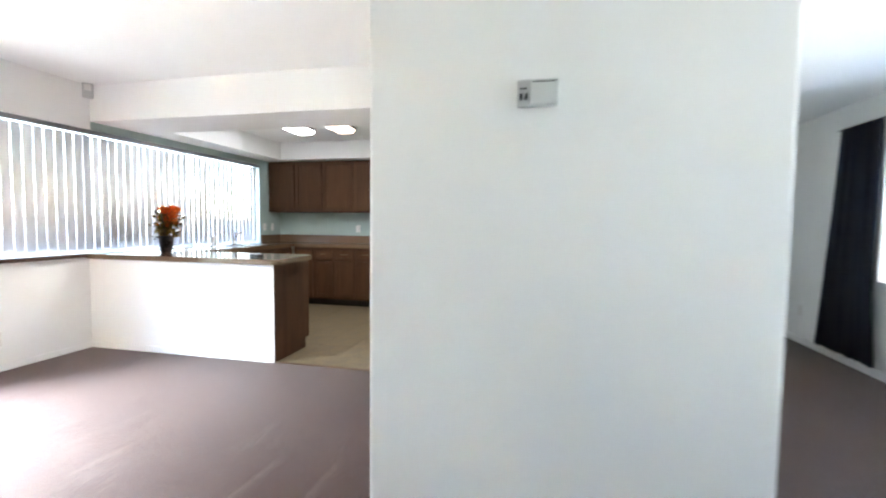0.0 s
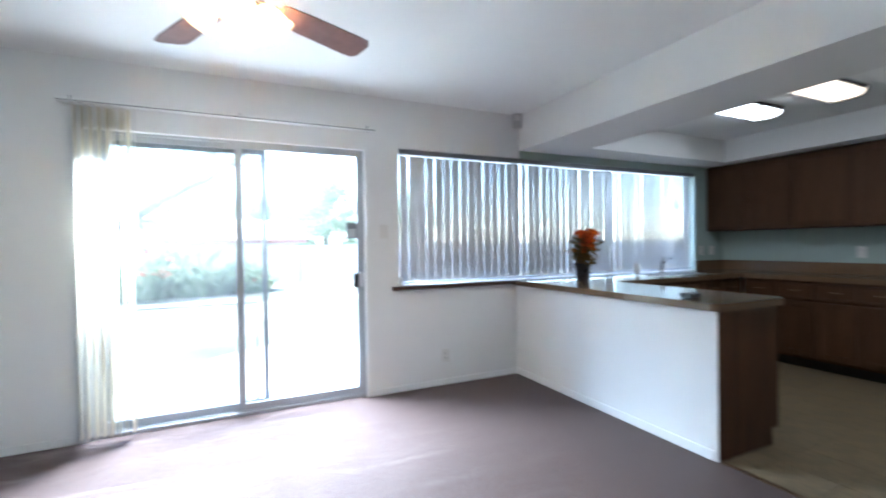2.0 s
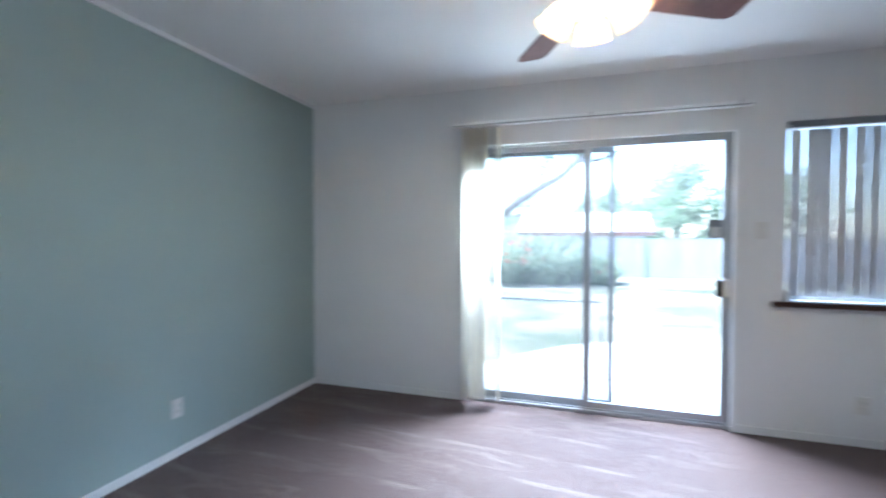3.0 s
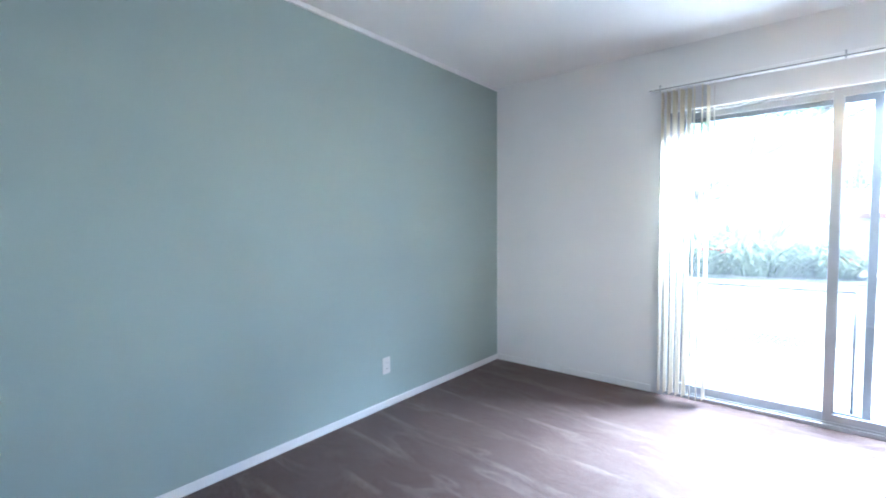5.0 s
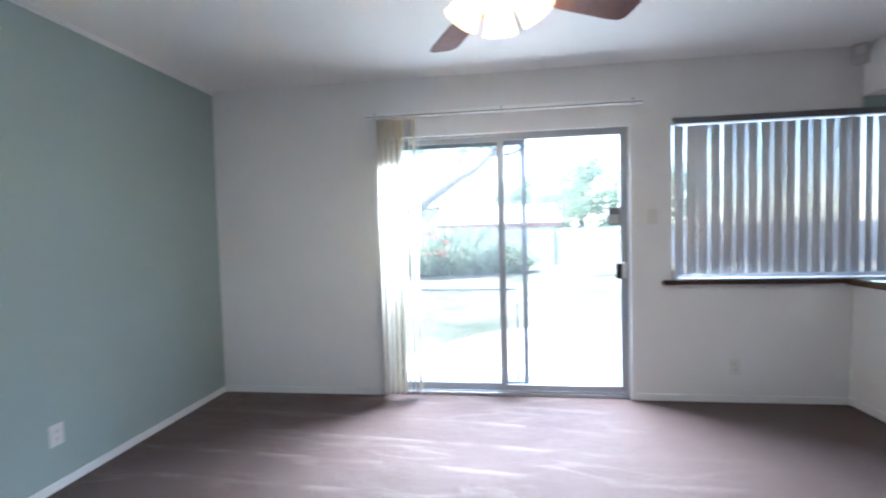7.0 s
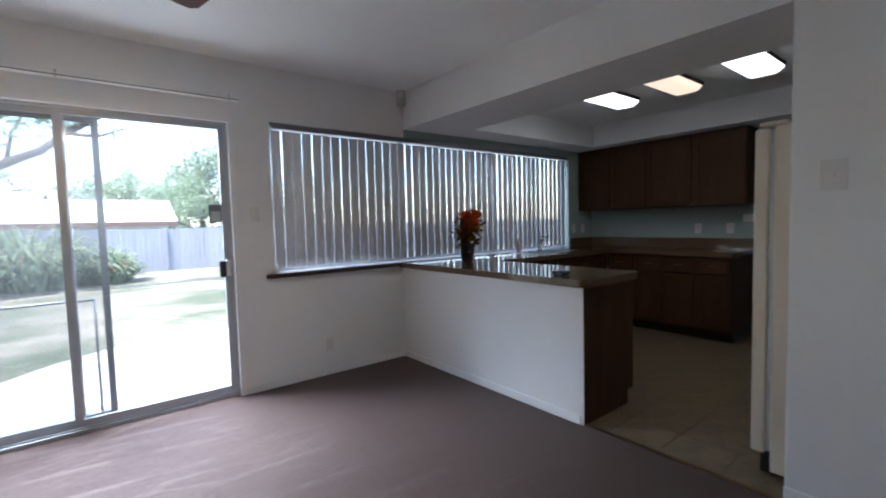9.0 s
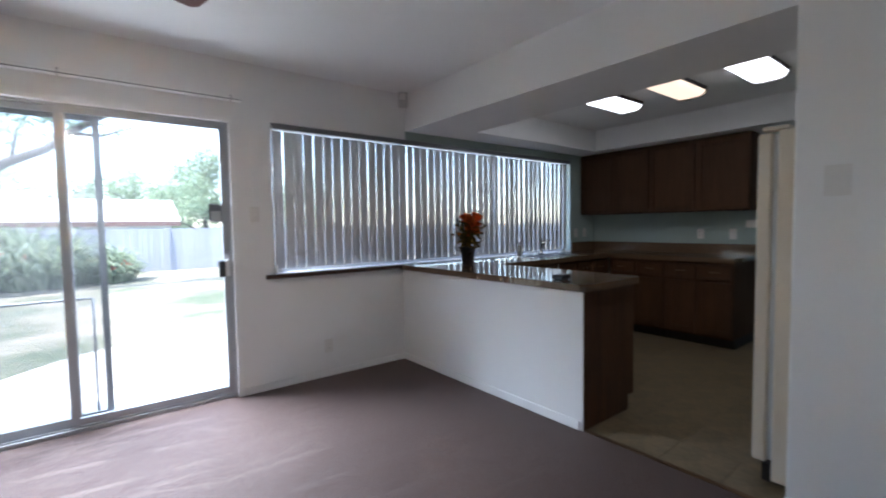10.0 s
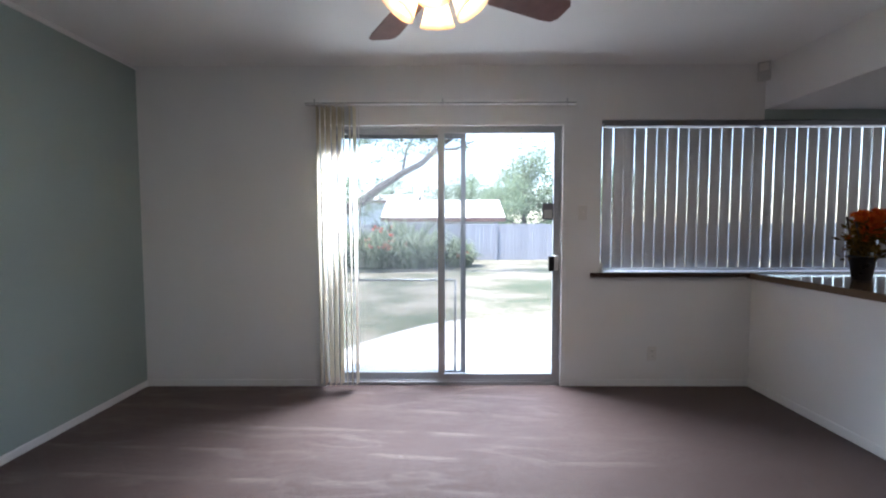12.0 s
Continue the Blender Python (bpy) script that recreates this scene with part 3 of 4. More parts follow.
def window_blind():
    b = thing("vertical_blind", (WX0, 0.03, WZ1), "grey vertical blind with narrow vanes, half closed", "vertical blind")
    # the rail's dark metal colour stands in for its shade against the window
    part("headrail", block(WX0 + 0.004, WX1 - 0.004, -0.002, 0.046, WZ1 - 0.046, WZ1 - 0.004, 0.004), ALU_DARK, b, "headrail coloured dark grey for its backlit shade")
    z0 = WZ0 + 0.035
    me = vane_mesh(0.0828, WZ1 - 0.056 - z0, 0.005, VANE)
    rng = random.Random(4)
    x = WX0 + 0.06
    while x < WX1 - 0.04:
        turn = 3 + rng.uniform(-3, 3)
        if x > 6.3:
            turn += 4 * (x - 6.3)
        if rng.random() < 0.14:
            turn += rng.uniform(5, 12)
        piece("vane", me, b, pose(x - WX0, 0.0, z0 - WZ1, 0, rng.uniform(-0.05, 0.3), turn))
        x += 0.0845
    wb = bmesh.new()
    tube(wb, [(WX0 + 0.012, -0.004, WZ1 - 0.03), (WX0 + 0.012, -0.008, 1.3), (WX0 + 0.010, -0.01, 0.99)], 0.0055, 6)
    part("wand", wb, PLASTIC, b, "white control wand")
    cw = bmesh.new()
    lathe(cw, [(0.001, 0.075), (0.012, 0.07), (0.015, 0.0), (0.001, -0.001)], (WX0 + 0.008, -0.012, 0.918), 12)
    part("cord_weight", cw, PLASTIC, b, "white cord weight")


window_blind()


def door_blind():
    b = thing("vertical_blind", (1.35, -0.08, 2.226), "cream vertical door blind drawn aside into a stack", "vertical blind")
    part("headrail", block(1.345, 3.40, -0.105, -0.062, 2.208, 2.238, 0.004), TRIM, b, "white painted headrail")
    part("rail_slot", block(1.347, 3.398, -0.106, -0.1053, 2.213, 2.218), BLACK, b, "dark slot in the rail")
    for x in (1.42, 2.39, 3.33):
        part("bracket", block(x - 0.006, x + 0.006, -0.109, 0.0, 2.2385, 2.244), ALU, b)
        part("bracket_drop", block(x - 0.004, x + 0.004, -0.1085, -0.1062, 2.198, 2.238), ALU, b)
    me = vane_mesh(0.089, 2.16, 0.007, VANE_CREAM)
    rng = random.Random(7)
    for i in range(8):
        piece("vane", me, b, pose(0.088 + 0.0405 * i, 0.0, -2.19 + 0.006, rng.uniform(-0.3, 0.3), 0.3 + rng.uniform(-0.25, 0.25), 90 + rng.uniform(-9, 9)))
    wb = bmesh.new()
    tube(wb, [(1.752, -0.10, 2.205), (1.756, -0.10, 1.2)], 0.0035, 6)
    part("wand", wb, PLASTIC, b, "clear control wand")


door_blind()

# ---- peninsula and kitchen cabinets ----
structure("wall_peninsula", boxes((PX, PX + 0.02, PY, 0, 0, 0.868)), WHITE, "white painted peninsula back wall", "half wall")


def panel_door(axis, at, u0, u1, z0, z1, out, thick=0.02):
    """A framed door or drawer front. axis: the way that it faces, x or y; out: -1 or 1 along it."""
    bm = bmesh.new()
    r = 0.055 if z1 - z0 > 0.3 else 0.022
    a, b = min(at, at + out * thick), max(at, at + out * thick)
    m0, m1 = (a, b - 0.008) if out > 0 else (a + 0.008, b)
    for (p, q, s, t, c, d) in ((u0, u0 + r, z0, z1, a, b), (u1 - r, u1, z0, z1, a, b), (u0 + r, u1 - r, z1 - r, z1, a, b), (u0 + r, u1 - r, z0, z0 + r, a, b)):
        if axis == "x":
            box(bm, c, d, p, q, s, t, 0.003)
        else:
            box(bm, p, q, c, d, s, t, 0.003)
    pb = bmesh.new()
    if axis == "x":
        box(pb, m0, m1, u0 + r, u1 - r, z0 + r, z1 - r)
    else:
        box(pb, u0 + r, u1 - r, m0, m1, z0 + r, z1 - r)
    return bm, pb


def pull(axis, at, u, z, out):
    bm = bmesh.new()
    if axis == "x":
        tube(bm, [(at, u - 0.04, z), (at + out * 0.022, u - 0.035, z), (at + out * 0.022, u + 0.035, z), (at, u + 0.04, z)], 0.004, 8)
    else:
        tube(bm, [(u - 0.04, at, z), (u - 0.035, at + out * 0.022, z), (u + 0.035, at + out * 0.022, z), (u + 0.04, at, z)], 0.004, 8)
    return bm


def base_unit(axis, face, back, u0, u1, out, label):
    ctr = ((face + back) / 2, (u0 + u1) / 2, 0) if axis == "x" else ((u0 + u1) / 2, (face + back) / 2, 0)
    c = thing("base_cabinet", ctr, label, "cabinet", "kitchen base cabinets")
    toe = face - out * 0.065

    def span(f, u, v, z0, z1):
        return block(f, back, u, v, z0, z1, 0.002) if axis == "x" else block(u, v, f, back, z0, z1, 0.002)
    part("body", span(face, u0 + 0.001, u1 - 0.001, 0.1, 0.866), OAK, c)
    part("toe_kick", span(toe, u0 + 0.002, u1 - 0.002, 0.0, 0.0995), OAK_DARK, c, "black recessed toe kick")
    n = 2 if u1 - u0 > 0.55 else 1
    w = (u1 - u0) / n
    for i in range(n):
        a, b = u0 + i * w + 0.012, u0 + (i + 1) * w - 0.012
        f0 = face + out * 0.0005
        fr, pn = panel_door(axis, f0, a, b, 0.125, 0.665, out)
        d = part("door", fr, OAK, c)
        part("door_panel", pn, OAK, d)
        fr, pn = panel_door(axis, f0, a, b, 0.69, 0.845, out)
        d = part("drawer", fr, OAK, c)
        part("drawer_front", pn, OAK, d)
        part("handle", pull(axis, f0 + out * 0.012, (a + b) / 2, 0.77, out), BRASS, d, "small bronze pull")


LOW = 7.40
for a, b in ((-1.95, -1.29), (-1.29, -0.63)):
    base_unit("x", LOW, EAST - 0.003, a, b, -1, "brown oak base cabinet with two doors and drawers")
for a, b in ((5.44, 6.10), (6.10, 6.75), (6.75, 7.395)):
    base_unit("y", -0.60, -0.003, a, b, -1, "brown oak base cabinet under the kitchen window")
pc = thing("peninsula_cabinet", (5.13, -1.0, 0), "brown oak peninsula cabinet with a plain end panel", "cabinet")
part("body", block(PX + 0.0205, 5.42, -1.985, -0.62, 0.1, 0.866, 0.002), OAK, pc)
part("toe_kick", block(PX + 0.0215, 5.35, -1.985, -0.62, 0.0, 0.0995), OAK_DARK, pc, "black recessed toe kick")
part("end_panel", boxes((PX + 0.006, 5.425, -2.002, -1.9855, 0.1, 0.866), (PX + 0.006, 5.355, -2.002, -1.9855, 0.0, 0.1)), OAK, pc, "plain oak end panel")
for a, b in ((-1.97, -1.30), (-1.30, -0.64)):
    fr, pn = panel_door("x", 5.4205, a + 0.01, b - 0.01, 0.125, 0.845, 1)
    d = part("door", fr, OAK, pc)
    part("door_panel", pn, OAK, d)

UP = 7.715


def wall_unit(y0, y1):
    c = thing("wall_cabinet", ((UP + EAST) / 2, (y0 + y1) / 2, 1.392), "brown oak wall cabinet with two framed doors", "cabinet", "kitchen wall cabinets")
    part("body", block(UP, EAST - 0.003, y0 + 0.001, y1 - 0.001, 1.392, BZ - 0.004, 0.002), OAK, c)
    w = (y1 - y0) / 2
    for i in range(2):
        fr, pn = panel_door("x", UP - 0.0005, y0 + i * w + 0.01, y0 + (i + 1) * w - 0.01, 1.405, BZ - 0.03, -1)
        d = part("door", fr, OAK, c)
        part("door_panel", pn, OAK, d)


wall_unit(-1.98, -0.945)
wall_unit(-0.945, -0.005)


def worktop():
    bm = bmesh.new()
    z0, z1 = 0.868, 0.914
    # outline with a rounded end on the peninsula
    pts = [(PX - 0.035, -0.001), (PX - 0.035, PY - 0.0)]
    r = 0.05
    for cx, cy, a0 in ((PX - 0.035 + r, PY - 0.035 + r, 180), (5.465 - r, PY - 0.035 + r, 270)):
        for i in range(6):
            a = radians(a0 + 18 * i)
            pts.append((cx + r * math.cos(a), cy + r * math.sin(a)))
    pts.pop(1)
    pts += [(5.465, -0.64), (7.365, -0.64), (7.365, -1.965), (EAST - 0.002, -1.965), (EAST - 0.002, -0.001)]
    lo = [bm.verts.new((x, y, z0)) for x, y in pts]
    hi = [bm.verts.new((x, y, z1)) for x, y in pts]
    n = len(pts)
    bm.faces.new(lo[::-1])
    top = bm.faces.new(hi)
    for i in range(n):
        bm.faces.new((lo[i], lo[(i + 1) % n], hi[(i + 1) % n], hi[i]))
    bmesh.ops.bevel(bm, geom=list(top.edges), offset=0.006, segments=2, affect="EDGES")
    bmesh.ops.triangulate(bm, faces=[f for f in bm.faces if len(f.verts) > 4])
    w = thing("worktop", (6.4, -0.6, 0.868), "glossy tan laminate kitchen worktop on the cabinets", "countertop")
    part("top", bm, COUNTER, w)
    part("backsplash", boxes((EAST - 0.022, EAST - 0.002, -1.965, -0.001, 0.9145, 1.03), (WX1 + 0.01, EAST - 0.022, -0.022, -0.001, 0.9145, 1.03)), COUNTER, w, "low tan laminate upstand")


worktop()


def sink_and_tap():
    s = thing("sink", (6.62, -0.33, 0.915), "stainless steel kitchen sink set in the worktop", "sink")
    rim = boxes((6.2, 7.04, -0.55, -0.51, 0.9145, 0.921), (6.2, 7.04, -0.15, -0.11, 0.9145, 0.921), (6.2, 6.24, -0.51, -0.15, 0.9145, 0.921), (7.0, 7.04, -0.51, -0.15, 0.9145, 0.921))
    part("rim", rim, STEEL, s)
    part("bowl_floor", block(6.24, 7.0, -0.51, -0.15, 0.9142, 0.916), ALU_DARK, s, "dark bowl")
    t = thing("tap", (6.72, -0.13, 0.921), "chrome kitchen tap with a curved spout", "tap")
    bm = bmesh.new()
    lathe(bm, [(0.001, 0), (0.03, 0.0), (0.026, 0.02), (0.017, 0.03), (0.016, 0.075), (0.001, 0.08)], (6.72, -0.13, 0.9212), 14)
    part("base", bm, STEEL, t)
    part("spout", tube(bmesh.new(), [(6.72, -0.145, 0.985), (6.67, -0.19, 1.07), (6.60, -0.25, 1.105), (6.54, -0.31, 1.085), (6.52, -0.33, 1.04)], 0.0135, 10), STEEL, t)
    part("lever", tube(bmesh.new(), [(6.72, -0.13, 1.0), (6.78, -0.15, 1.07), (6.86, -0.16, 1.085)], [0.014, 0.010, 0.008], 8), STEEL, t)
    b = thing("soap_bottle", (6.39, -0.10, 0.9145), "small clear soap bottle with a pump", "bottle")
    bm = bmesh.new()
    lathe(bm, [(0.001, 0), (0.027, 0.001), (0.028, 0.09), (0.012, 0.11), (0.012, 0.12), (0.001, 0.12)], (6.39, -0.09, 0.9215), 16)
    part("bottle", bm, PLASTIC, b)
    part("pump", tube(bmesh.new(), [(6.39, -0.09, 1.042), (6.39, -0.09, 1.075), (6.37, -0.11, 1.078)], 0.006, 8), PLASTIC, b)


sink_and_tap()
dish = bmesh.new()
box(dish, 4.90, 4.99, -1.80, -1.72, 0.9145, 0.945, 0.006)
bmesh.ops.scale(dish, vec=(0.9, 0.9, 1), verts=[v for v in dish.verts if v.co.z < 0.92], space=Matrix.Translation((-4.945, 1.76, 0)))
solo("black_dish", dish, BLACK, "small square black dish on the worktop", "dish", at=(4.945, -1.76, 0.9145))


# ---- flower pot ----
def potted_flowers(at):
    p = thing("potted_flowers", at, "black flared pot of orange artificial flowers", "potted plant")
    x, y, z = at
    bm = bmesh.new()
    lathe(bm, [(0.001, 0.0), (0.047, 0.0), (0.052, 0.006), (0.072, 0.155), (0.078, 0.158), (0.078, 0.172), (0.068, 0.172), (0.064, 0.14), (0.001, 0.138)], at, 28)
    part("pot", bm, POT, p)
    rng = random.Random(11)
    st, lf, fl = bmesh.new(), bmesh.new(), bmesh.new()
    for i in range(34):
        a, r = rng.uniform(0, 2 * math.pi), rng.uniform(0.0, 0.12)
        h = rng.uniform(0.26, 0.45)
        tip = Vector((x + r * math.cos(a) + 0.015, y + r * math.sin(a), z + h))
        tube(st, [(x + 0.2 * r * math.cos(a), y + 0.2 * r * math.sin(a), z + 0.138), tuple((Vector((x, y, z + 0.2)) + tip) / 2), tuple(tip)], 0.0022, 5)
        for k in range(9):
            c = tip + Vector((rng.gauss(0, 0.02), rng.gauss(0, 0.02), rng.uniform(-0.16, -0.01)))
            d = Vector((rng.uniform(-1, 1), rng.uniform(-1, 1), rng.uniform(-0.3, 1))).normalized()
            s = d.cross(Vector((rng.random(), rng.random(), rng.random() + 0.1))).normalized() * 0.010
            e = 0.045
            lf.faces.new([lf.verts.new(q) for q in (c, c + d * e * 0.5 + s, c + d * e, c + d * e * 0.5 - s)])
        if h > 0.30 or rng.random() < 0.4:
            for ring, n, rad in ((0, 8, 0.034), (1, 7, 0.024), (2, 5, 0.014)):
                up = Vector((0.5 * math.cos(a), 0.5 * math.sin(a), 0.8)).normalized()
                s1 = up.orthogonal().normalized()
                s2 = up.cross(s1)
                for k in range(n):
                    b = 2 * math.pi * k / n + ring
                    d = s1 * math.cos(b) + s2 * math.sin(b)
                    t = up.cross(d)
                    c = tip + up * 0.006 * ring
                    fl.faces.new([fl.verts.new(q) for q in (c, c + d * rad * 0.6 + t * rad * 0.4 + up * 0.004, c + d * rad + up * (0.006 + 0.008 * ring), c + d * rad * 0.6 - t * rad * 0.4 + up * 0.004)])
    for i in range(17):
        o = Vector((0.75, -0.66, 0)) * rng.uniform(-0.02, 0.105) + Vector((0.66, 0.75, 0)) * rng.uniform(-0.05, 0.05)
        c = Vector((x, y, z + rng.uniform(0.30, 0.45))) + o
        tube(st, [(x, y, z + 0.138), tuple((Vector((x, y, z + 0.25)) + c) / 2), tuple(c)], 0.003, 5)
        up = Vector((rng.uniform(-0.8, 0.6), rng.uniform(-1, 0.2), rng.uniform(0.2, 1))).normalized()
        s1 = up.orthogonal().normalized()
        s2 = up.cross(s1)
        for ring, n, rad in ((0, 9, 0.052), (1, 8, 0.040), (2, 6, 0.024)):
            for k in range(n):
                b = 2 * math.pi * k / n + ring
                d = s1 * math.cos(b) + s2 * math.sin(b)
                t = up.cross(d)
                q = c + up * 0.008 * ring
                fl.faces.new([fl.verts.new(v) for v in (q, q + d * rad * 0.6 + t * rad * 0.42 + up * 0.006, q + d * rad + up * (0.004 + 0.012 * ring), q + d * rad * 0.6 - t * rad * 0.42 + up * 0.006)])
    for i in range(230):
        c = Vector((x + rng.gauss(0, 0.045), y + rng.gauss(0, 0.045), z + rng.uniform(0.15, 0.36)))
        d = Vector((rng.uniform(-1, 1), rng.uniform(-1, 1), rng.uniform(-0.2, 1))).normalized()
        w = d.orthogonal().normalized() * 0.014
        lf.faces.new([lf.verts.new(q) for q in (c, c + d * 0.03 + w, c + d * 0.062, c + d * 0.03 - w)])
    part("stems", st, FOLIAGE, p)
    part("leaves", lf, FOLIAGE, p, "brown-green dried leaves")
    part("blossoms", fl, PETAL, p, "orange and red petals")
    sb = bmesh.new()
    for dx, dy, hh in ((-0.10, 0.02, 0.43), (-0.085, -0.03, 0.40)):
        tube(sb, [(x, y, z + 0.14), (x + dx * 0.7, y + dy, z + 0.3), (x + dx, y + dy, z + hh)], [0.002, 0.003, 0.009], 6)
    part("twigs", sb, BARK, p, "dark seed twigs")


potted_flowers((5.21, -0.52, 0.9145))


# ---- refrigerator ----
def fridge():
    f = thing("refrigerator", (5.4, -3.15, 0), "almond enamel refrigerator standing behind the wall end", "refrigerator")
    part("body", block(5.025, 5.78, -3.595, -2.909, 0.03, 1.70, 0.008), ALMOND, f)
    part("door", block(5.020, 5.785, -2.888, -2.828, 0.115, 1.69, 0.012), ALMOND, f)
    part("gasket", block(5.035, 5.77, -2.9085, -2.8885, 0.13, 1.68), GREYPLASTIC, f, "grey door gasket")
    part("grille", block(5.035, 5.77, -2.905, -2.87, 0.02, 0.108), BLACK, f, "black base grille")
    part("hinge", block(5.03, 5.09, -2.95, -2.845, 1.7015, 1.72, 0.004), ALMOND, f, "almond hinge cap")
    for x in (5.07, 5.73):
        part("foot", block(x - 0.02, x + 0.02, -3.01, -2.97, 0, 0.0295), BLACK, f)


fridge()


# ---- lamps ----
def kitchen_light(y, warm):
    x0, x1 = 5.52, 6.70
    c = thing("ceiling_light", ((x0 + x1) / 2, y, TZ), ("lit warm" if warm else "lit cool white") + " fluorescent wraparound fitting in the ceiling tray", "ceiling light", "kitchen fluorescent lights")
    bm = bmesh.new()
    hw, n = 0.13, 12
    prof = [(-hw, TZ - 0.02)]
    for i in range(n + 1):
        u = -1 + 2 * i / n
        prof.append((hw * u, TZ - 0.03 - 0.045 * (1 - abs(u) ** 6)))
    prof.append((hw, TZ - 0.02))
    rows = [[bm.verts.new((x, y + a, z)) for a, z in prof] for x in (x0 + 0.012, x1 - 0.012)]
    for i in range(len(prof) - 1):
        g = bm.faces.new((rows[0][i], rows[0][i + 1], rows[1][i + 1], rows[1][i]))
        g.smooth = True
    part("diffuser", bm, TUBE_WARM if warm else TUBE_COOL, c, "glowing ribbed diffuser")
    part("tray", block(x0, x1, y - hw + 0.01, y + hw - 0.01, TZ - 0.0195, TZ - 0.001), TRIM, c)
    for x in (x0, x1 - 0.012):
        eb = bmesh.new()
        ring = [(y + a * 1.05, z - 0.009) for a, z in prof]
        ring[0], ring[-1] = (ring[0][0], TZ - 0.001), (ring[-1][0], TZ - 0.001)
        fa, fb = [[eb.verts.new((xx, a, z)) for a, z in ring] for xx in (x, x + 0.0118)]
        eb.faces.new(fa[::-1])
        eb.faces.new(fb)
        for k in range(len(ring)):
            eb.faces.new((fa[k], fa[(k + 1) % len(ring)], fb[(k + 1) % len(ring)], fb[k]))
        part("end_cap", eb, OAK_DARK, c, "dark end cap")
    for s in (-1, 1):
        part("side_rail", block(x0 + 0.012, x1 - 0.012, y + s * (hw + 0.0005), y + s * (hw + 0.004), TZ - 0.034, TZ - 0.001), OAK_DARK, c)


for y, warm in ((-1.255, False), (-1.82, True), (-2.395, False)):
    kitchen_light(y, warm)

FC = Vector((2.372, -1.768, CZ))


def ceiling_fan():
    f = thing("ceiling_fan", FC, "ceiling fan with reddish wood blades and four lit amber shades", "ceiling fan")
    bm = bmesh.new()
    lathe(bm, [(0.001, -0.002), (0.075, -0.002), (0.07, -0.03), (0.03, -0.06), (0.001, -0.06)], FC, 24)
    part("canopy", bm, BRASS, f)
    part("downrod", tube(bmesh.new(), [FC + Vector((0, 0, -0.0605)), FC + Vector((0, 0, -0.11))], 0.014, 12), BRASS, f)
    bm = bmesh.new()
    lathe(bm, [(0.001, -0.1105), (0.06, -0.115), (0.11, -0.15), (0.125, -0.20), (0.11, -0.26), (0.07, -0.29), (0.001, -0.292)], FC, 28)
    part("motor", bm, BRASS, f)
    zb = -0.30
    for k in range(4):
        m = Matrix.Translation(FC) @ Matrix.Rotation(radians(27 + 90 * k), 4, "Z") @ Matrix.Translation((0, 0, zb)) @ Matrix.Rotation(radians(-12), 4, "X")
        bm = bmesh.new()
        outline = [(0.17, -0.055), (0.30, -0.066), (0.56, -0.075), (0.605, -0.070), (0.627, -0.045), (0.631, 0.045), (0.610, 0.070), (0.56, 0.075), (0.30, 0.066), (0.17, 0.055)]
        lo = [bm.verts.new(m @ Vector((x, y, -0.003))) for x, y in outline]
        hi = [bm.verts.new(m @ Vector((x, y, 0.003))) for x, y in outline]
        bm.faces.new(lo[::-1])
        bm.faces.new(hi)
        for i in range(len(lo)):
            bm.faces.new((lo[i], lo[(i + 1) % len(lo)], hi[(i + 1) % len(lo)], hi[i]))
        b = part("blade", bm, BLADE, f, "reddish brown wooden blade")
        bm = bmesh.new()
        box(bm, 0.08, 0.23, -0.02, 0.02, 0.0032, 0.0075)
        bmesh.ops.transform(bm, matrix=m, verts=bm.verts)
        part("blade_iron", bm, BRASS, b)
    bm = bmesh.new()
    lathe(bm, [(0.001, -0.2925), (0.05, -0.293), (0.055, -0.33), (0.045, -0.36), (0.02, -0.38), (0.001, -0.385)], FC, 20)
    part("light_hub", bm, BRASS, f)
    for k in range(4):
        a = radians(88 + 90 * k)
        d = Vector((math.cos(a), math.sin(a), 0))
        root, tip = FC + d * 0.045 + Vector((0, 0, -0.320)), FC + d * 0.086 + Vector((0, 0, -0.335))
        part("arm", tube(bmesh.new(), [root, (root + tip) / 2 + Vector((0, 0, 0.008)), tip], 0.009, 8), BRASS, f)
        axis = (d * 0.68 + Vector((0, 0, -1))).normalized()
        turn = axis.to_track_quat("Z", "Y").to_matrix().to_4x4()
        bm = bmesh.new()
        prof = [(0.024, 0.0), (0.036, 0.010), (0.048, 0.035), (0.056, 0.065), (0.066, 0.090), (0.073, 0.104), (0.070, 0.104), (0.053, 0.066), (0.044, 0.035), (0.022, 0.006), (0.001, 0.006)]
        lathe(bm, prof, tip, 20, turn)
        sh = part("shade", bm, FANGLOW, f, "lit amber glass bell shade")
        bm = bmesh.new()
        lathe(bm, [(0.001, 0.0), (0.014, 0.004), (0.024, 0.03), (0.026, 0.046), (0.018, 0.062), (0.001, 0.068)], tip + axis * 0.018, 14, turn)
        part("bulb", bm, BULB, sh, "lit warm bulb")


ceiling_fan()


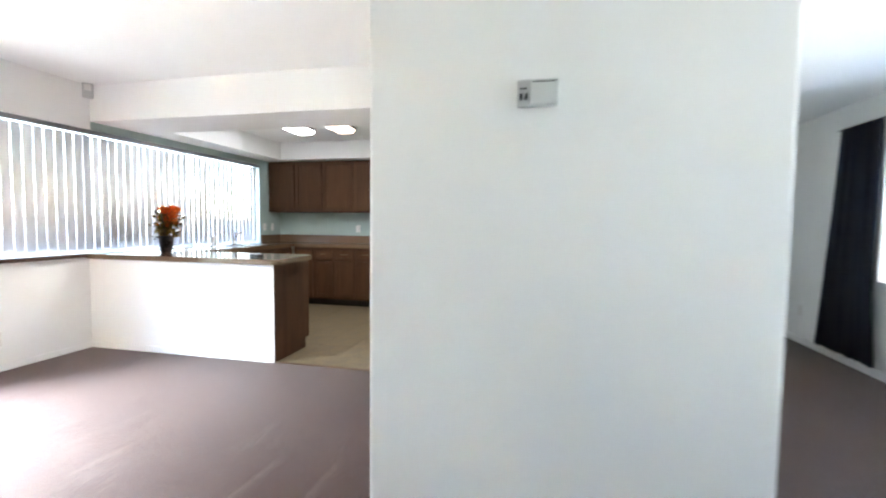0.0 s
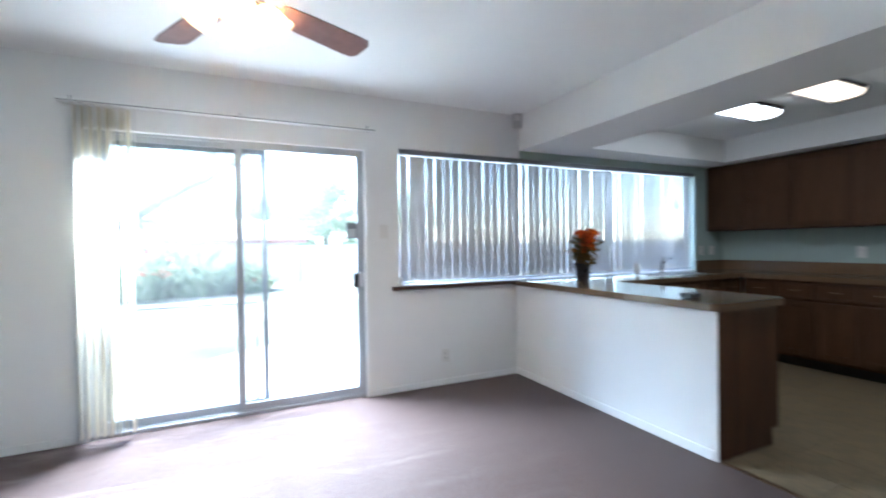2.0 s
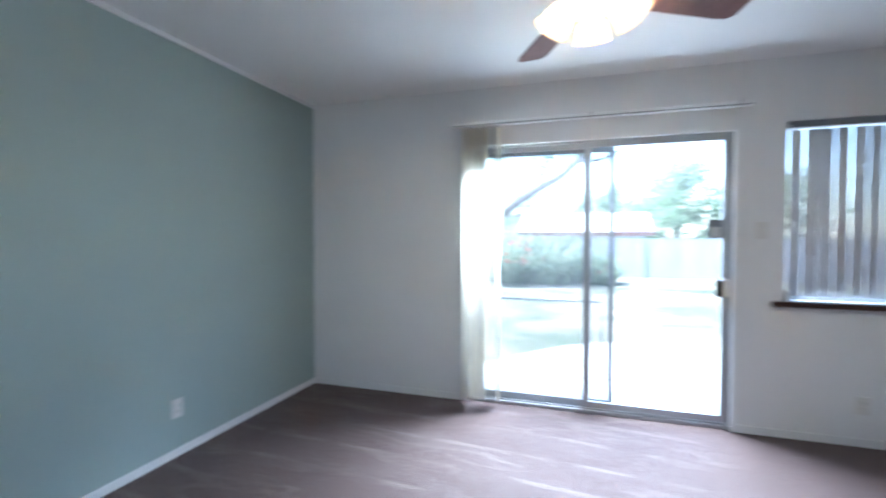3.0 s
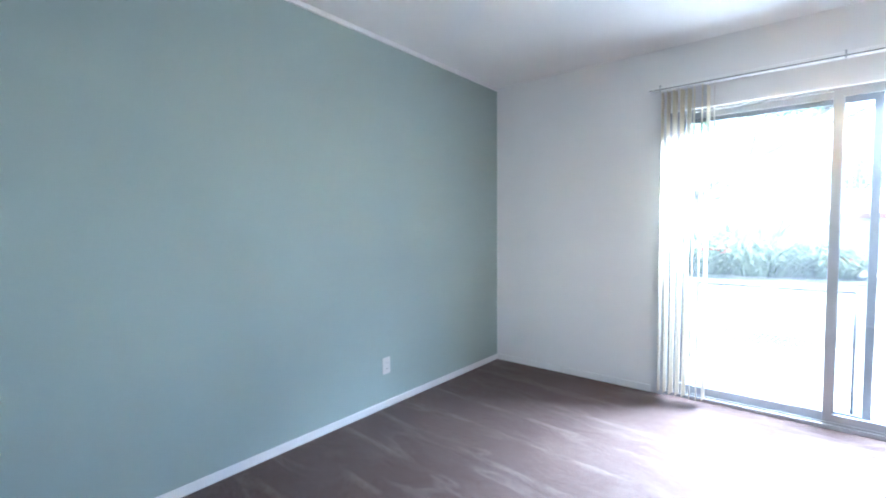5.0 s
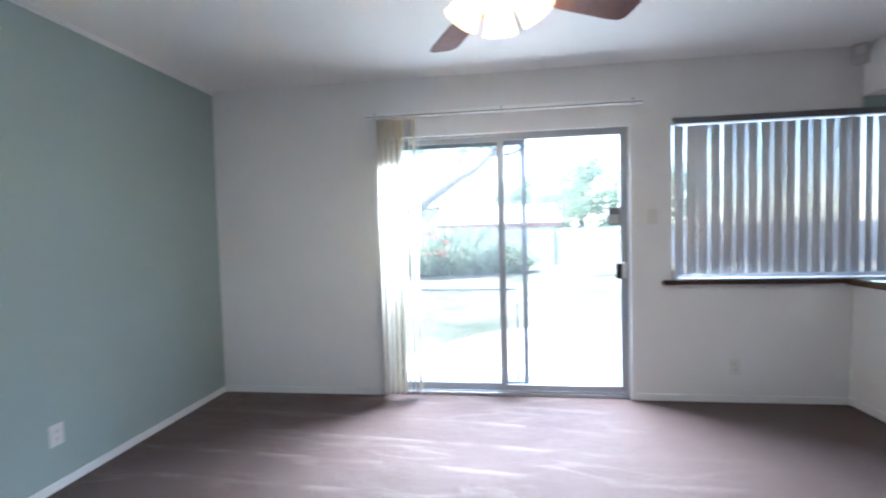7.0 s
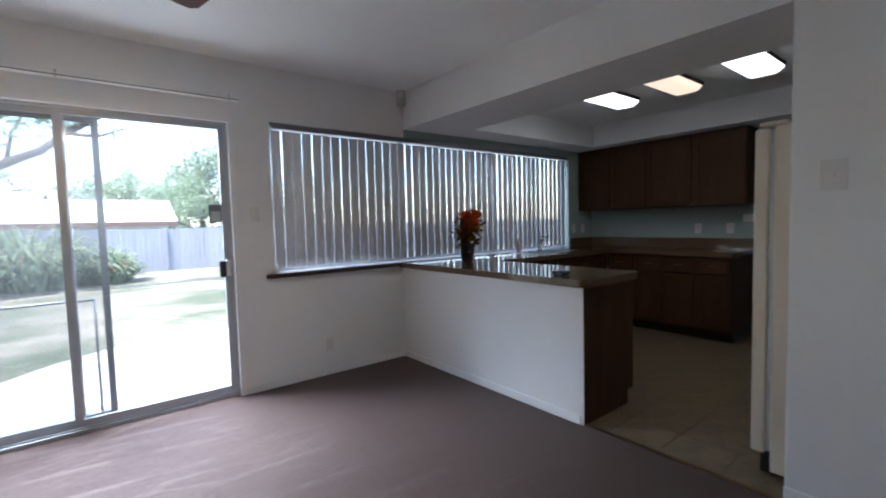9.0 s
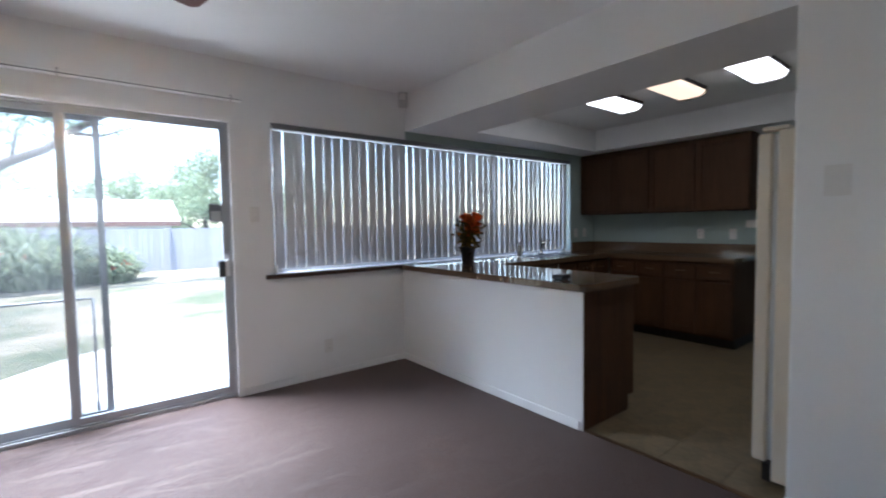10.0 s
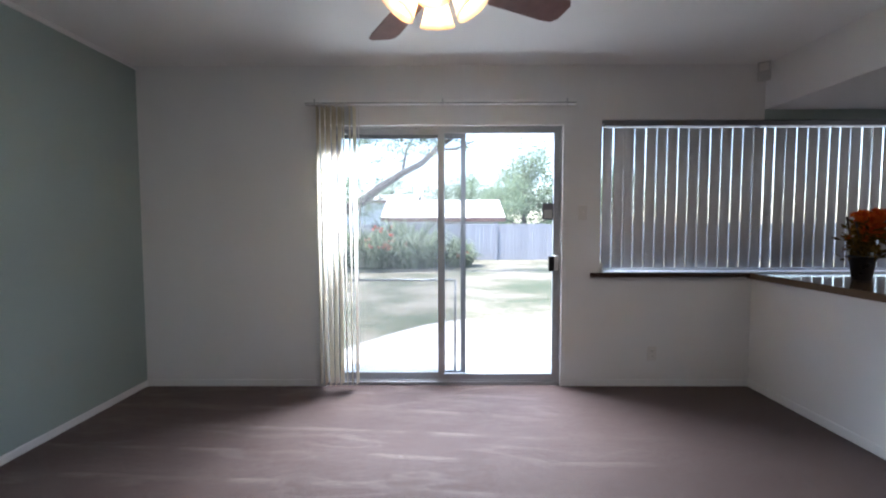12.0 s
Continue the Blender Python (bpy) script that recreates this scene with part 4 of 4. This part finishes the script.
# ---- small wall fittings ----
def wall_plate(name, at, facing, w, h, label, category, slots=2):
    """A cover plate with its receptacles. facing: yaw of the plate's outward normal, 0 is -y."""
    p = thing(name, at, label, category)
    p.rotation_euler = (0, 0, radians(facing))
    BASE[p.name] = Vector((0, 0, 0))
    part("plate", block(-w / 2, w / 2, -0.006, -0.0005, -h / 2, h / 2, 0.002), PLASTIC, p)
    for i in range(slots):
        z = (i - (slots - 1) / 2) * 0.04
        if category == "outlet":
            o = part("receptacle", block(-0.016, 0.016, -0.0085, -0.0062, z - 0.014, z + 0.014, 0.001), PLASTIC, p)
            for s in (-0.006, 0.006):
                part("slot", block(s - 0.0015, s + 0.0015, -0.0089, -0.0086, z - 0.005, z + 0.005), BLACK, o)
        else:
            part("toggle", block(-0.005, 0.005, -0.016, -0.0062, -0.012, 0.012, 0.002), PLASTIC, p)
    return p


wall_plate("wall_outlet", (0.0, -1.44, 0.295), 90, 0.072, 0.115, "white outlet on the green wall", "outlet")
wall_plate("wall_outlet", (4.06, 0.0, 0.265), 0, 0.072, 0.115, "white outlet on the white wall below the window", "outlet")
wall_plate("wall_outlet", (EAST, -1.40, 1.14), -90, 0.072, 0.115, "white outlet above the kitchen worktop", "outlet")
wall_plate("wall_outlet", (EAST, -1.73, 1.14), -90, 0.072, 0.115, "white outlet above the kitchen worktop", "outlet")
wall_plate("wall_outlet", (7.60, 0.0, 1.155), 0, 0.072, 0.115, "white outlet beside the kitchen window", "outlet")
wall_plate("light_switch", (7.80, 0.0, 1.155), 0, 0.072, 0.115, "white switch beside the kitchen window", "switch", 1)
wall_plate("light_switch", (3.49, 0.0, 1.39), 0, 0.072, 0.115, "white light switch between door and window", "switch", 1)
wall_plate("light_switch", (BX, -3.145, 1.44), -90, 0.085, 0.125, "white light switch on the wall end", "switch", 1)
wall_plate("wall_outlet", (6.86, SOUTH, 0.35), 180, 0.072, 0.115, "white outlet on the front room wall", "outlet")
ph = thing("phone_jack_box", (EAST, -1.93, 1.25), "white wall box beside the wall cabinet", "wall box")
part("box", block(EAST - 0.04, EAST - 0.0005, -2.02, -1.86, 1.21, 1.29, 0.006), PLASTIC, ph)

ms = thing("motion_sensor", (4.85, -0.045, 2.465), "white alarm motion sensor in the wall corner", "motion sensor")
bm = block(-0.042, 0.042, -0.030, 0.020, -0.072, 0.072, 0.012)
for v in bm.verts:
    if v.co.z < -0.01 and v.co.y < 0:
        v.co.y *= 0.45
bmesh.ops.transform(bm, matrix=Matrix.Translation((4.848, -0.036, 2.465)) @ Matrix.Rotation(radians(-38), 4, "Z"), verts=bm.verts)
part("housing", bm, SENSORGREY, ms)
bm = block(-0.028, 0.028, -0.036, -0.0305, -0.005, 0.052, 0.002)
bmesh.ops.transform(bm, matrix=Matrix.Translation((4.848, -0.036, 2.465)) @ Matrix.Rotation(radians(-38), 4, "Z"), verts=bm.verts)
part("lens", bm, PLASTIC, ms, "white lens window")
part("mount", tube(bmesh.new(), [(4.862, -0.018, 2.465), (4.875, -0.0005, 2.465)], 0.012, 8), PLASTIC, ms)

kp = thing("alarm_keypad", (HX, -4.26, 1.66), "pale grey alarm keypad with two dark buttons on the wall", "keypad")
part("housing", block(HX - 0.024, HX - 0.0005, -4.314, -4.190, 1.608, 1.690, 0.004), GREYPLASTIC, kp)
part("cover", block(HX - 0.029, HX - 0.0245, -4.311, -4.230, 1.612, 1.680, 0.002), GREYPLASTIC, kp, "flip-down cover")
part("cover_lip", block(HX - 0.031, HX - 0.0295, -4.307, -4.237, 1.678, 1.6815), BLACK, kp, "dark line of the cover")
part("label_bar", block(HX - 0.0255, HX - 0.0243, -4.220, -4.198, 1.660, 1.664), BLACK, kp, "dark printed line")
for y in (-4.218, -4.202):
    part("button", block(HX - 0.028, HX - 0.0243, y - 0.004, y + 0.004, 1.628, 1.647, 0.001), BLACK, kp, "dark button")


# ---- front room window ----
def front_window():
    w = tagged(new("window_2"), "front room window", "window", kind="structure")
    BASE[w.name] = Vector((0, 0, 0))
    y = SOUTH - 0.1
    part("window_frame", boxes((FX0, FX0 + 0.04, y - 0.03, y + 0.03, FZ0, FZ1), (FX1 - 0.04, FX1, y - 0.03, y + 0.03, FZ0, FZ1), (FX0 + 0.04, FX1 - 0.04, y - 0.03, y + 0.03, FZ1 - 0.04, FZ1),
                               (FX0 + 0.04, FX1 - 0.04, y - 0.03, y + 0.03, FZ0, FZ0 + 0.04)), ALU, w)
    g = part("pane", block(FX0 + 0.04, FX1 - 0.04, y - 0.003, y + 0.003, FZ0 + 0.04, FZ1 - 0.04), GLASS, w)
    g.visible_shadow = False
    b = thing("venetian_blind", ((FX0 + FX1) / 2, SOUTH - 0.03, FZ1), "white horizontal slat blind, slats open", "venetian blind")
    part("headrail", block(FX0 + 0.01, FX1 - 0.01, SOUTH - 0.055, SOUTH - 0.01, FZ1 - 0.04, FZ1 - 0.002), TRIM, b)
    bm = bmesh.new()
    box(bm, -(FX1 - FX0) / 2 + 0.015, (FX1 - FX0) / 2 - 0.015, -0.022, 0.022, -0.0008, 0.0008)
    me = to_mesh("slat", bm, SLAT)
    z = FZ1 - 0.06
    while z > FZ0 + 0.03:
        piece("slat", me, b, pose(0, 0, z - FZ1, 24, 0, 0))
        z -= 0.034
    part("bottom_rail", block(FX0 + 0.015, FX1 - 0.015, SOUTH - 0.045, SOUTH - 0.015, FZ0 + 0.006, FZ0 + 0.022), TRIM, b)
    c = thing("curtain", (6.12, SOUTH + 0.07, 2.12), "dark navy gathered curtain beside the front window", "curtain")
    bm = bmesh.new()
    n = 60
    rows = []
    for zz in (0.11, 0.7, 1.4, 1.9, 2.12):
        left, right = 6.41 - 0.21 * (zz - 0.11) / 2.0, 5.62 + 0.07 * min(1.0, (zz - 0.11) / 0.5)
        wide, cx = (left - right) / 2, (left + right) / 2
        rows.append([bm.verts.new((cx + (i / n - 0.5) * 2 * wide, SOUTH + 0.085 + 0.028 * math.sin(i * 0.95) + 0.01 * math.sin(i * 0.37 + zz), zz)) for i in range(n + 1)])
    for a, b2 in zip(rows, rows[1:]):
        for i in range(n):
            f = bm.faces.new((a[i], a[i + 1], b2[i + 1], b2[i]))
            f.smooth = True
    bmesh.ops.solidify(bm, geom=list(bm.faces), thickness=0.003)
    part("fabric", bm, CURTAIN, c)
    part("rod", tube(bmesh.new(), [(0.6, SOUTH + 0.085, 2.125), (6.24, SOUTH + 0.085, 2.125)], 0.008, 10), BLACK, c, "dark curtain rod")
    for x in (0.7, 3.3, 6.22):
        part("bracket", block(x - 0.008, x + 0.008, SOUTH + 0.0005, SOUTH + 0.076, 2.118, 2.13), BLACK, c)


front_window()

# ---- garden ----
bm = bmesh.new()
box(bm, -400, 400, T + 0.001, 600, -0.5, -0.10)
box(bm, -400, 400, -400, SOUTH - T - 0.001, -0.5, -0.10)
box(bm, -400, -T - 0.001, SOUTH - T - 0.001, T + 0.001, -0.5, -0.10)
box(bm, EAST + T + 0.001, 400, SOUTH - T - 0.001, T + 0.001, -0.5, -0.10)
structure("ground", bm, LAWN, "dry patchy lawn", "ground")
bm = bmesh.new()
edge = [(0.84, 0.145)]
for i in range(17):
    u = i / 16
    edge.append((0.88 + 2.02 * u, 0.4 + 2.38 * math.sin(u * math.pi / 2) ** 0.9))
edge += [(5.0, 3.0), (9.5, 3.2), (9.5, 0.145)]
lo = [bm.verts.new((x, y, -0.2)) for x, y in edge]
hi = [bm.verts.new((x, y, -0.06)) for x, y in edge]
bm.faces.new(hi)
for i in range(len(edge)):
    bm.faces.new((lo[i], lo[(i + 1) % len(edge)], hi[(i + 1) % len(edge)], hi[i]))
bmesh.ops.triangulate(bm, faces=[f for f in bm.faces if len(f.verts) > 4])
structure("pavement", bm, CONCRETE, "pale concrete patio with a curved edge", "patio")
jt = block(1.2, 5.2, -0.007, 0.007, -0.0595, -0.057)
bmesh.ops.transform(jt, matrix=Matrix.Translation((0, 0.68, 0)) @ Matrix.Rotation(radians(9.5), 4, "Z"), verts=jt.verts)
structure("pavement_joint", jt, GROUT, "dark filled joint across the patio concrete", "patio joint")


def leaf_cloud(rng, blobs, count, size, long=1.6):
    """Many small leaf quads spread through ellipsoids given as centre and radii."""
    vs, fs = [], []
    wts = [r[0] * r[1] * r[2] for _, r in blobs]
    for _ in range(count):
        c, r = rng.choices(blobs, wts)[0]
        d = Vector((rng.gauss(0, 1), rng.gauss(0, 1), rng.gauss(0, 1))).normalized() * (rng.random() ** 0.5 * 1.12)
        p = Vector(c) + Vector((d.x * r[0], d.y * r[1], d.z * r[2]))
        a = Vector((rng.gauss(0, 1), rng.gauss(0, 1), rng.gauss(0, 0.7))).normalized()
        b = a.orthogonal().normalized()
        b.rotate(Matrix.Rotation(rng.uniform(0, 6.28), 3, a))
        s = size * rng.uniform(0.6, 1.3)
        k = len(vs)
        vs += [p, p + a * s * long * 0.5 + b * s * 0.5, p + a * s * long, p + a * s * long * 0.5 - b * s * 0.5]
        fs.append((k, k + 1, k + 2, k + 3))
    return vs, fs


def leaves(name, rng, blobs, count, size, material, parent, long=1.6):
    vs, fs = leaf_cloud(rng, blobs, count, size, long)
    base = BASE[parent.name]
    me = bpy.data.meshes.new(name)
    me.from_pydata([tuple(v - base) for v in vs], [], fs)
    me.materials.append(material)
    ob = new(name, me)
    ob.parent = parent
    return ob


def tree(at, height, spread, seed, label, count=5000, limbs=12):
    t = thing("tree", at, label, "tree")
    rng = random.Random(seed)
    base = Vector(at)
    bm = bmesh.new()
    r0 = 0.03 * height
    tube(bm, [base, base + Vector((0.05, 0, height * 0.2)), base + Vector((0.1, 0.1, height * 0.5)), base + Vector((0.05, 0, height * 0.9))], [r0, r0 * 0.8, r0 * 0.5, r0 * 0.1], 9)
    blobs = []
    for i in range(limbs):
        a = 2.4 * i + rng.uniform(-0.4, 0.4)
        z0 = height * (0.14 + 0.6 * i / limbs)
        ln = spread * rng.uniform(0.6, 1.0) * (1.2 - 1.05 * z0 / height)
        e = base + Vector((math.cos(a) * ln, math.sin(a) * ln, z0 + height * rng.uniform(0.08, 0.2)))
        tube(bm, [base + Vector((0.05, 0, z0)), (base + Vector((0, 0, z0)) + e) / 2 + Vector((0, 0, 0.1 * ln)), e], [r0 * 0.4, r0 * 0.25, r0 * 0.08], 6)
        for k in range(3):
            q = spread * rng.uniform(0.16, 0.30)
            f = rng.uniform(0.45, 1.1)
            c = base + Vector((0, 0, z0)) + (e - base - Vector((0, 0, z0))) * f + Vector((rng.gauss(0, 0.2), rng.gauss(0, 0.2), rng.gauss(0, 0.2)))
            blobs.append((c, (q, q, q * rng.uniform(0.7, 1.3))))
    for i in range(6):
        q = spread * (0.36 - 0.045 * i)
        blobs.append((base + Vector((rng.uniform(-0.12, 0.12) * spread, 0, height * (0.4 + 0.115 * i))), (q, q, q * 1.2)))
    part("trunk", bm, BARK, t)
    leaves("crown", rng, blobs, int(count * 1.6), 0.05 + 0.008 * height, LEAF_TREE, t)


for at, h, s, seed, cnt in (((6.9, 22.0, -0.1), 6.2, 2.6, 1, 6000), ((9.8, 22.5, -0.1), 5.4, 2.5, 2, 4500), ((4.2, 27.0, -0.1), 5.3, 3.0, 3, 4500), ((6.4, 30.0, -0.1), 5.4, 3.0, 4, 4000),
                            ((-2.0, 33.0, -0.1), 6.0, 3.2, 5, 3500), ((12.6, 24.0, -0.1), 5.6, 2.8, 6, 4000), ((1.4, 32.0, -0.1), 5.0, 3.0, 7, 3000), ((-6.5, 28.0, -0.1), 5.8, 3.0, 8, 3000)):
    tree(at, h, s, seed, "leafy green garden tree beyond the fence", cnt)


def limb_tree():
    t = thing("tree", (-1.6, 9.0, -0.1), "leaning tree with one long bare limb over the lawn", "tree")
    bm = bmesh.new()
    tube(bm, [(-1.6, 9.0, -0.1), (-1.45, 9.0, 0.7), (-1.05, 9.0, 1.35)], [0.26, 0.21, 0.18], 10)
    tube(bm, [(-1.1, 9.0, 1.25), (-0.45, 9.0, 1.72), (0.05, 9.0, 1.95), (0.55, 9.05, 2.35), (1.15, 9.05, 2.72), (1.75, 9.0, 3.02), (2.2, 9.0, 3.45), (2.9, 8.9, 3.95), (3.6, 8.8, 4.3)],
         [0.2, 0.17, 0.14, 0.11, 0.095, 0.085, 0.08, 0.06, 0.03], 10)
    tube(bm, [(2.15, 9.0, 3.40), (2.7, 9.1, 3.42), (3.3, 9.2, 3.7)], [0.05, 0.035, 0.015], 7)
    tube(bm, [(-1.05, 9.0, 1.3), (-1.4, 9.2, 2.4), (-1.8, 9.4, 3.8), (-2.0, 9.4, 4.4)], [0.16, 0.13, 0.09, 0.03], 8)
    tube(bm, [(1.2, 9.05, 2.75), (1.3, 9.2, 3.4), (1.7, 9.3, 4.2)], [0.05, 0.035, 0.012], 6)
    part("trunk", bm, BARK, t, "grey bark limb")
    rng = random.Random(21)
    blobs = [((0.25, 9.1, 2.02), (0.42, 0.3, 0.33)), ((0.5, 9.2, 2.55), (0.32, 0.3, 0.18)), ((0.1, 9.1, 1.6), (0.45, 0.3, 0.25)), ((1.4, 9.0, 3.62), (0.6, 0.3, 0.14)), ((2.0, 9.0, 3.6), (0.3, 0.3, 0.2)), ((1.15, 9.1, 3.12), (0.28, 0.25, 0.10)), ((-0.75, 9.3, 1.95), (0.55, 0.4, 0.5)), ((-0.2, 9.3, 2.5), (0.45, 0.35, 0.3)), ((0.5, 9.2, 3.15), (0.3, 0.3, 0.12)), ((1.3, 9.0, 3.4), (0.35, 0.3, 0.2)), ((1.5, 9.0, 3.85), (0.6, 0.4, 0.16)), ((2.2, 9.0, 3.75), (0.5, 0.4, 0.2)), ((2.9, 9.0, 4.1), (0.7, 0.5, 0.25)), ((3.7, 8.9, 4.4), (0.6, 0.5, 0.3)), ((-0.3, 9.1, 2.15), (0.4, 0.3, 0.4)),
             ((-0.95, 9.2, 2.5), (0.5, 0.4, 0.5)), ((3.0, 9.1, 3.5), (0.35, 0.25, 0.18)),
             ((0.2, 9.1, 3.7), (0.5, 0.4, 0.2)), ((-0.35, 9.0, 1.85), (0.35, 0.3, 0.3)), ((0.9, 9.1, 3.5), (0.3, 0.3, 0.15)), ((1.9, 9.1, 3.3), (0.35, 0.3, 0.15))]
    leaves("crown", rng, blobs, 4200, 0.055, LEAF_TREE, t)


limb_tree()


def bush(at, w, h, seed):
    b = thing("flowering_bush", at, "strap-leaved flowering bush with red blooms by the fence", "bush")
    rng = random.Random(seed)
    x, y, z = at
    bm = bmesh.new()
    for i in range(520):
        a, r = rng.uniform(0, 6.28), rng.random() ** 0.7 * w * 0.5
        p = Vector((x + r * math.cos(a), y + 0.7 * r * math.sin(a), z))
        lean, ln = rng.uniform(0.1, 1.5) + 1.2 * r / w, h * rng.uniform(0.6, 1.55) * (1.15 - 0.9 * r / w)
        out = Vector((math.cos(a + rng.gauss(0, 0.5)), math.sin(a + rng.gauss(0, 0.5)), 0))
        s = Vector((-math.sin(a), math.cos(a), 0)) * rng.uniform(0.020, 0.045)
        q0 = p + (out * lean * 0.4 + Vector((0, 0, 1))).normalized() * ln * 0.5
        q1 = q0 + (out * lean + Vector((0, 0, 0.75))).normalized() * ln * 0.38
        q2 = q1 + (out * (0.5 + lean) + Vector((0, 0, 0.5 - lean))).normalized() * ln * 0.34
        v = [bm.verts.new(k) for k in (p - s * 0.6, p + s * 0.6, q0 + s, q0 - s, q1 + s * 0.8, q1 - s * 0.8, q2)]
        bm.faces.new((v[0], v[1], v[2], v[3]))
        bm.faces.new((v[3], v[2], v[4], v[5]))
        bm.faces.new((v[5], v[4], v[6]))
    part("blades", bm, LEAF_BUSH, b, "long strap leaves")
    leaves("foliage", rng, [((x, y, z + h * 0.3), (w * 0.5, w * 0.4, h * 0.3)), ((x + 0.25, y, z + h * 0.7), (w * 0.25, w * 0.3, h * 0.4)), ((x - 0.4, y, z + h * 0.5), (w * 0.2, w * 0.25, h * 0.35))], 240, 0.095, LEAF_BUSH, b)
    for k in range(7):
        c = Vector((x + rng.uniform(-0.5, 0.5) * w, y - w * rng.uniform(0.2, 0.45), z + h * rng.uniform(0.45, 1.0)))
        leaves("bloom", rng, [(c, (0.07, 0.05, 0.07))], 9, 0.085, FLOWER, b, 1.2)


for i, (bx, by, bw, bh) in enumerate(((-4.7, 11.4, 1.8, 1.35), (-3.1, 11.1, 1.7, 1.05), (-1.6, 11.4, 1.7, 1.3), (0.0, 10.9, 1.6, 0.95), (1.3, 11.0, 1.9, 1.25), (2.7, 11.3, 1.2, 0.75), (0.5, 12.1, 1.5, 1.3))):
    bush((bx, by, -0.1), bw, bh, 40 + i)


def fence():
    f = thing("fence", (3.0, 14.0, -0.1), "weathered grey board fence across the garden", "fence")
    bm = bmesh.new()
    box(bm, -0.07, 0.07, -0.01, 0.01, 0, 1.42)
    board = to_mesh("board", bm, FENCEWOOD)
    rng = random.Random(3)
    for i in range(262):
        piece("board", board, f, pose(-11 + 0.15 * i, rng.uniform(-0.004, 0.004), rng.uniform(-0.015, 0.015), 0, rng.uniform(-0.4, 0.4), 0))
    bm = bmesh.new()
    box(bm, -0.05, 0.05, -0.115, -0.012, 0, 1.46)
    post = to_mesh("post", bm, FENCEWOOD)
    for i in range(17):
        piece("post", post, f, pose(-10.6 + 2.4 * i, 0, 0))
    for z in (0.25, 1.15):
        part("rail", block(-8.0, 31.2, 14.012, 14.05, z, z + 0.09), FENCEWOOD, f)


fence()


def neighbour(at, w, dpt, eave, ridge, label, roof=True):
    h = thing("house", at, label, "house")
    x, y, z = at
    part("wall", block(x - w / 2, x + w / 2, y, y + dpt, z, eave), SIDING, h)
    bm = bmesh.new()
    o = 0.35
    pr = [(y - o, eave - 0.02), (y + dpt / 2, ridge), (y + dpt + o, eave - 0.02)]
    rows = [[bm.verts.new((xx, a, b)) for a, b in pr] + [bm.verts.new((xx, a, b + 0.1)) for a, b in pr] for xx in (x - w / 2 - 0.3, x + w / 2 + 0.3)]
    a, b = rows
    for i, j in ((0, 1), (1, 2), (3, 4), (4, 5)):
        bm.faces.new((a[i], a[j], b[j], b[i]))
    bm.faces.new((a[0], a[3], b[3], b[0]))
    bm.faces.new((a[2], a[5], b[5], b[2]))
    for r in rows:
        bm.faces.new((r[0], r[1], r[4], r[3]))
        bm.faces.new((r[1], r[2], r[5], r[4]))
    part("roof", bm, ROOFING, h, "pale low-pitched roof")
    for e in (x - w / 2, x + w / 2 - 0.1):
        g = bmesh.new()
        va, vb = [[g.verts.new((xx, yy, zz)) for yy, zz in ((y, eave + 0.002), (y + dpt, eave + 0.002), (y + dpt / 2, ridge - (ridge - eave) * 0.19))] for xx in (e, e + 0.1)]
        g.faces.new(va)
        g.faces.new(vb[::-1])
        for i in range(3):
            g.faces.new((va[i], vb[i], vb[(i + 1) % 3], va[(i + 1) % 3]))
        part("gable", g, SIDING, h)
    part("fascia", block(x - w / 2 - 0.3, x + w / 2 + 0.3, y - o - 0.03, y - o - 0.002, eave - 0.12, eave + 0.07), FASCIA, h, "brown fascia board")


neighbour((2.3, 17.0, -0.1), 5.1, 4.0, 1.55, 2.45, "low neighbouring shed with a pale roof beyond the fence")
neighbour((-5.6, 24.0, -0.1), 12.0, 6.0, 2.75, 3.25, "pale neighbouring house behind the trees")

# ---- kitchen floor tiles ----
bm = bmesh.new()
box(bm, -0.1515, 0.1515, -0.1515, 0.1515, -0.0035, 0.0)
tile = to_mesh("tile", bm, VINYL)
for i in range(11):
    for j in range(12):
        tx, ty = 4.86 + 0.1525 + 0.305 * i, -0.1525 - 0.305 * j
        if tx < EAST and ty > -3.6:
            piece("tile", tile, KF, pose(tx, ty, 0.0))
solo("floor_strip", block(4.84, 4.872, -2.995, -2.004, 0.0005, 0.006, 0.002), BRASS, "thin bronze strip between carpet and kitchen floor", "threshold")
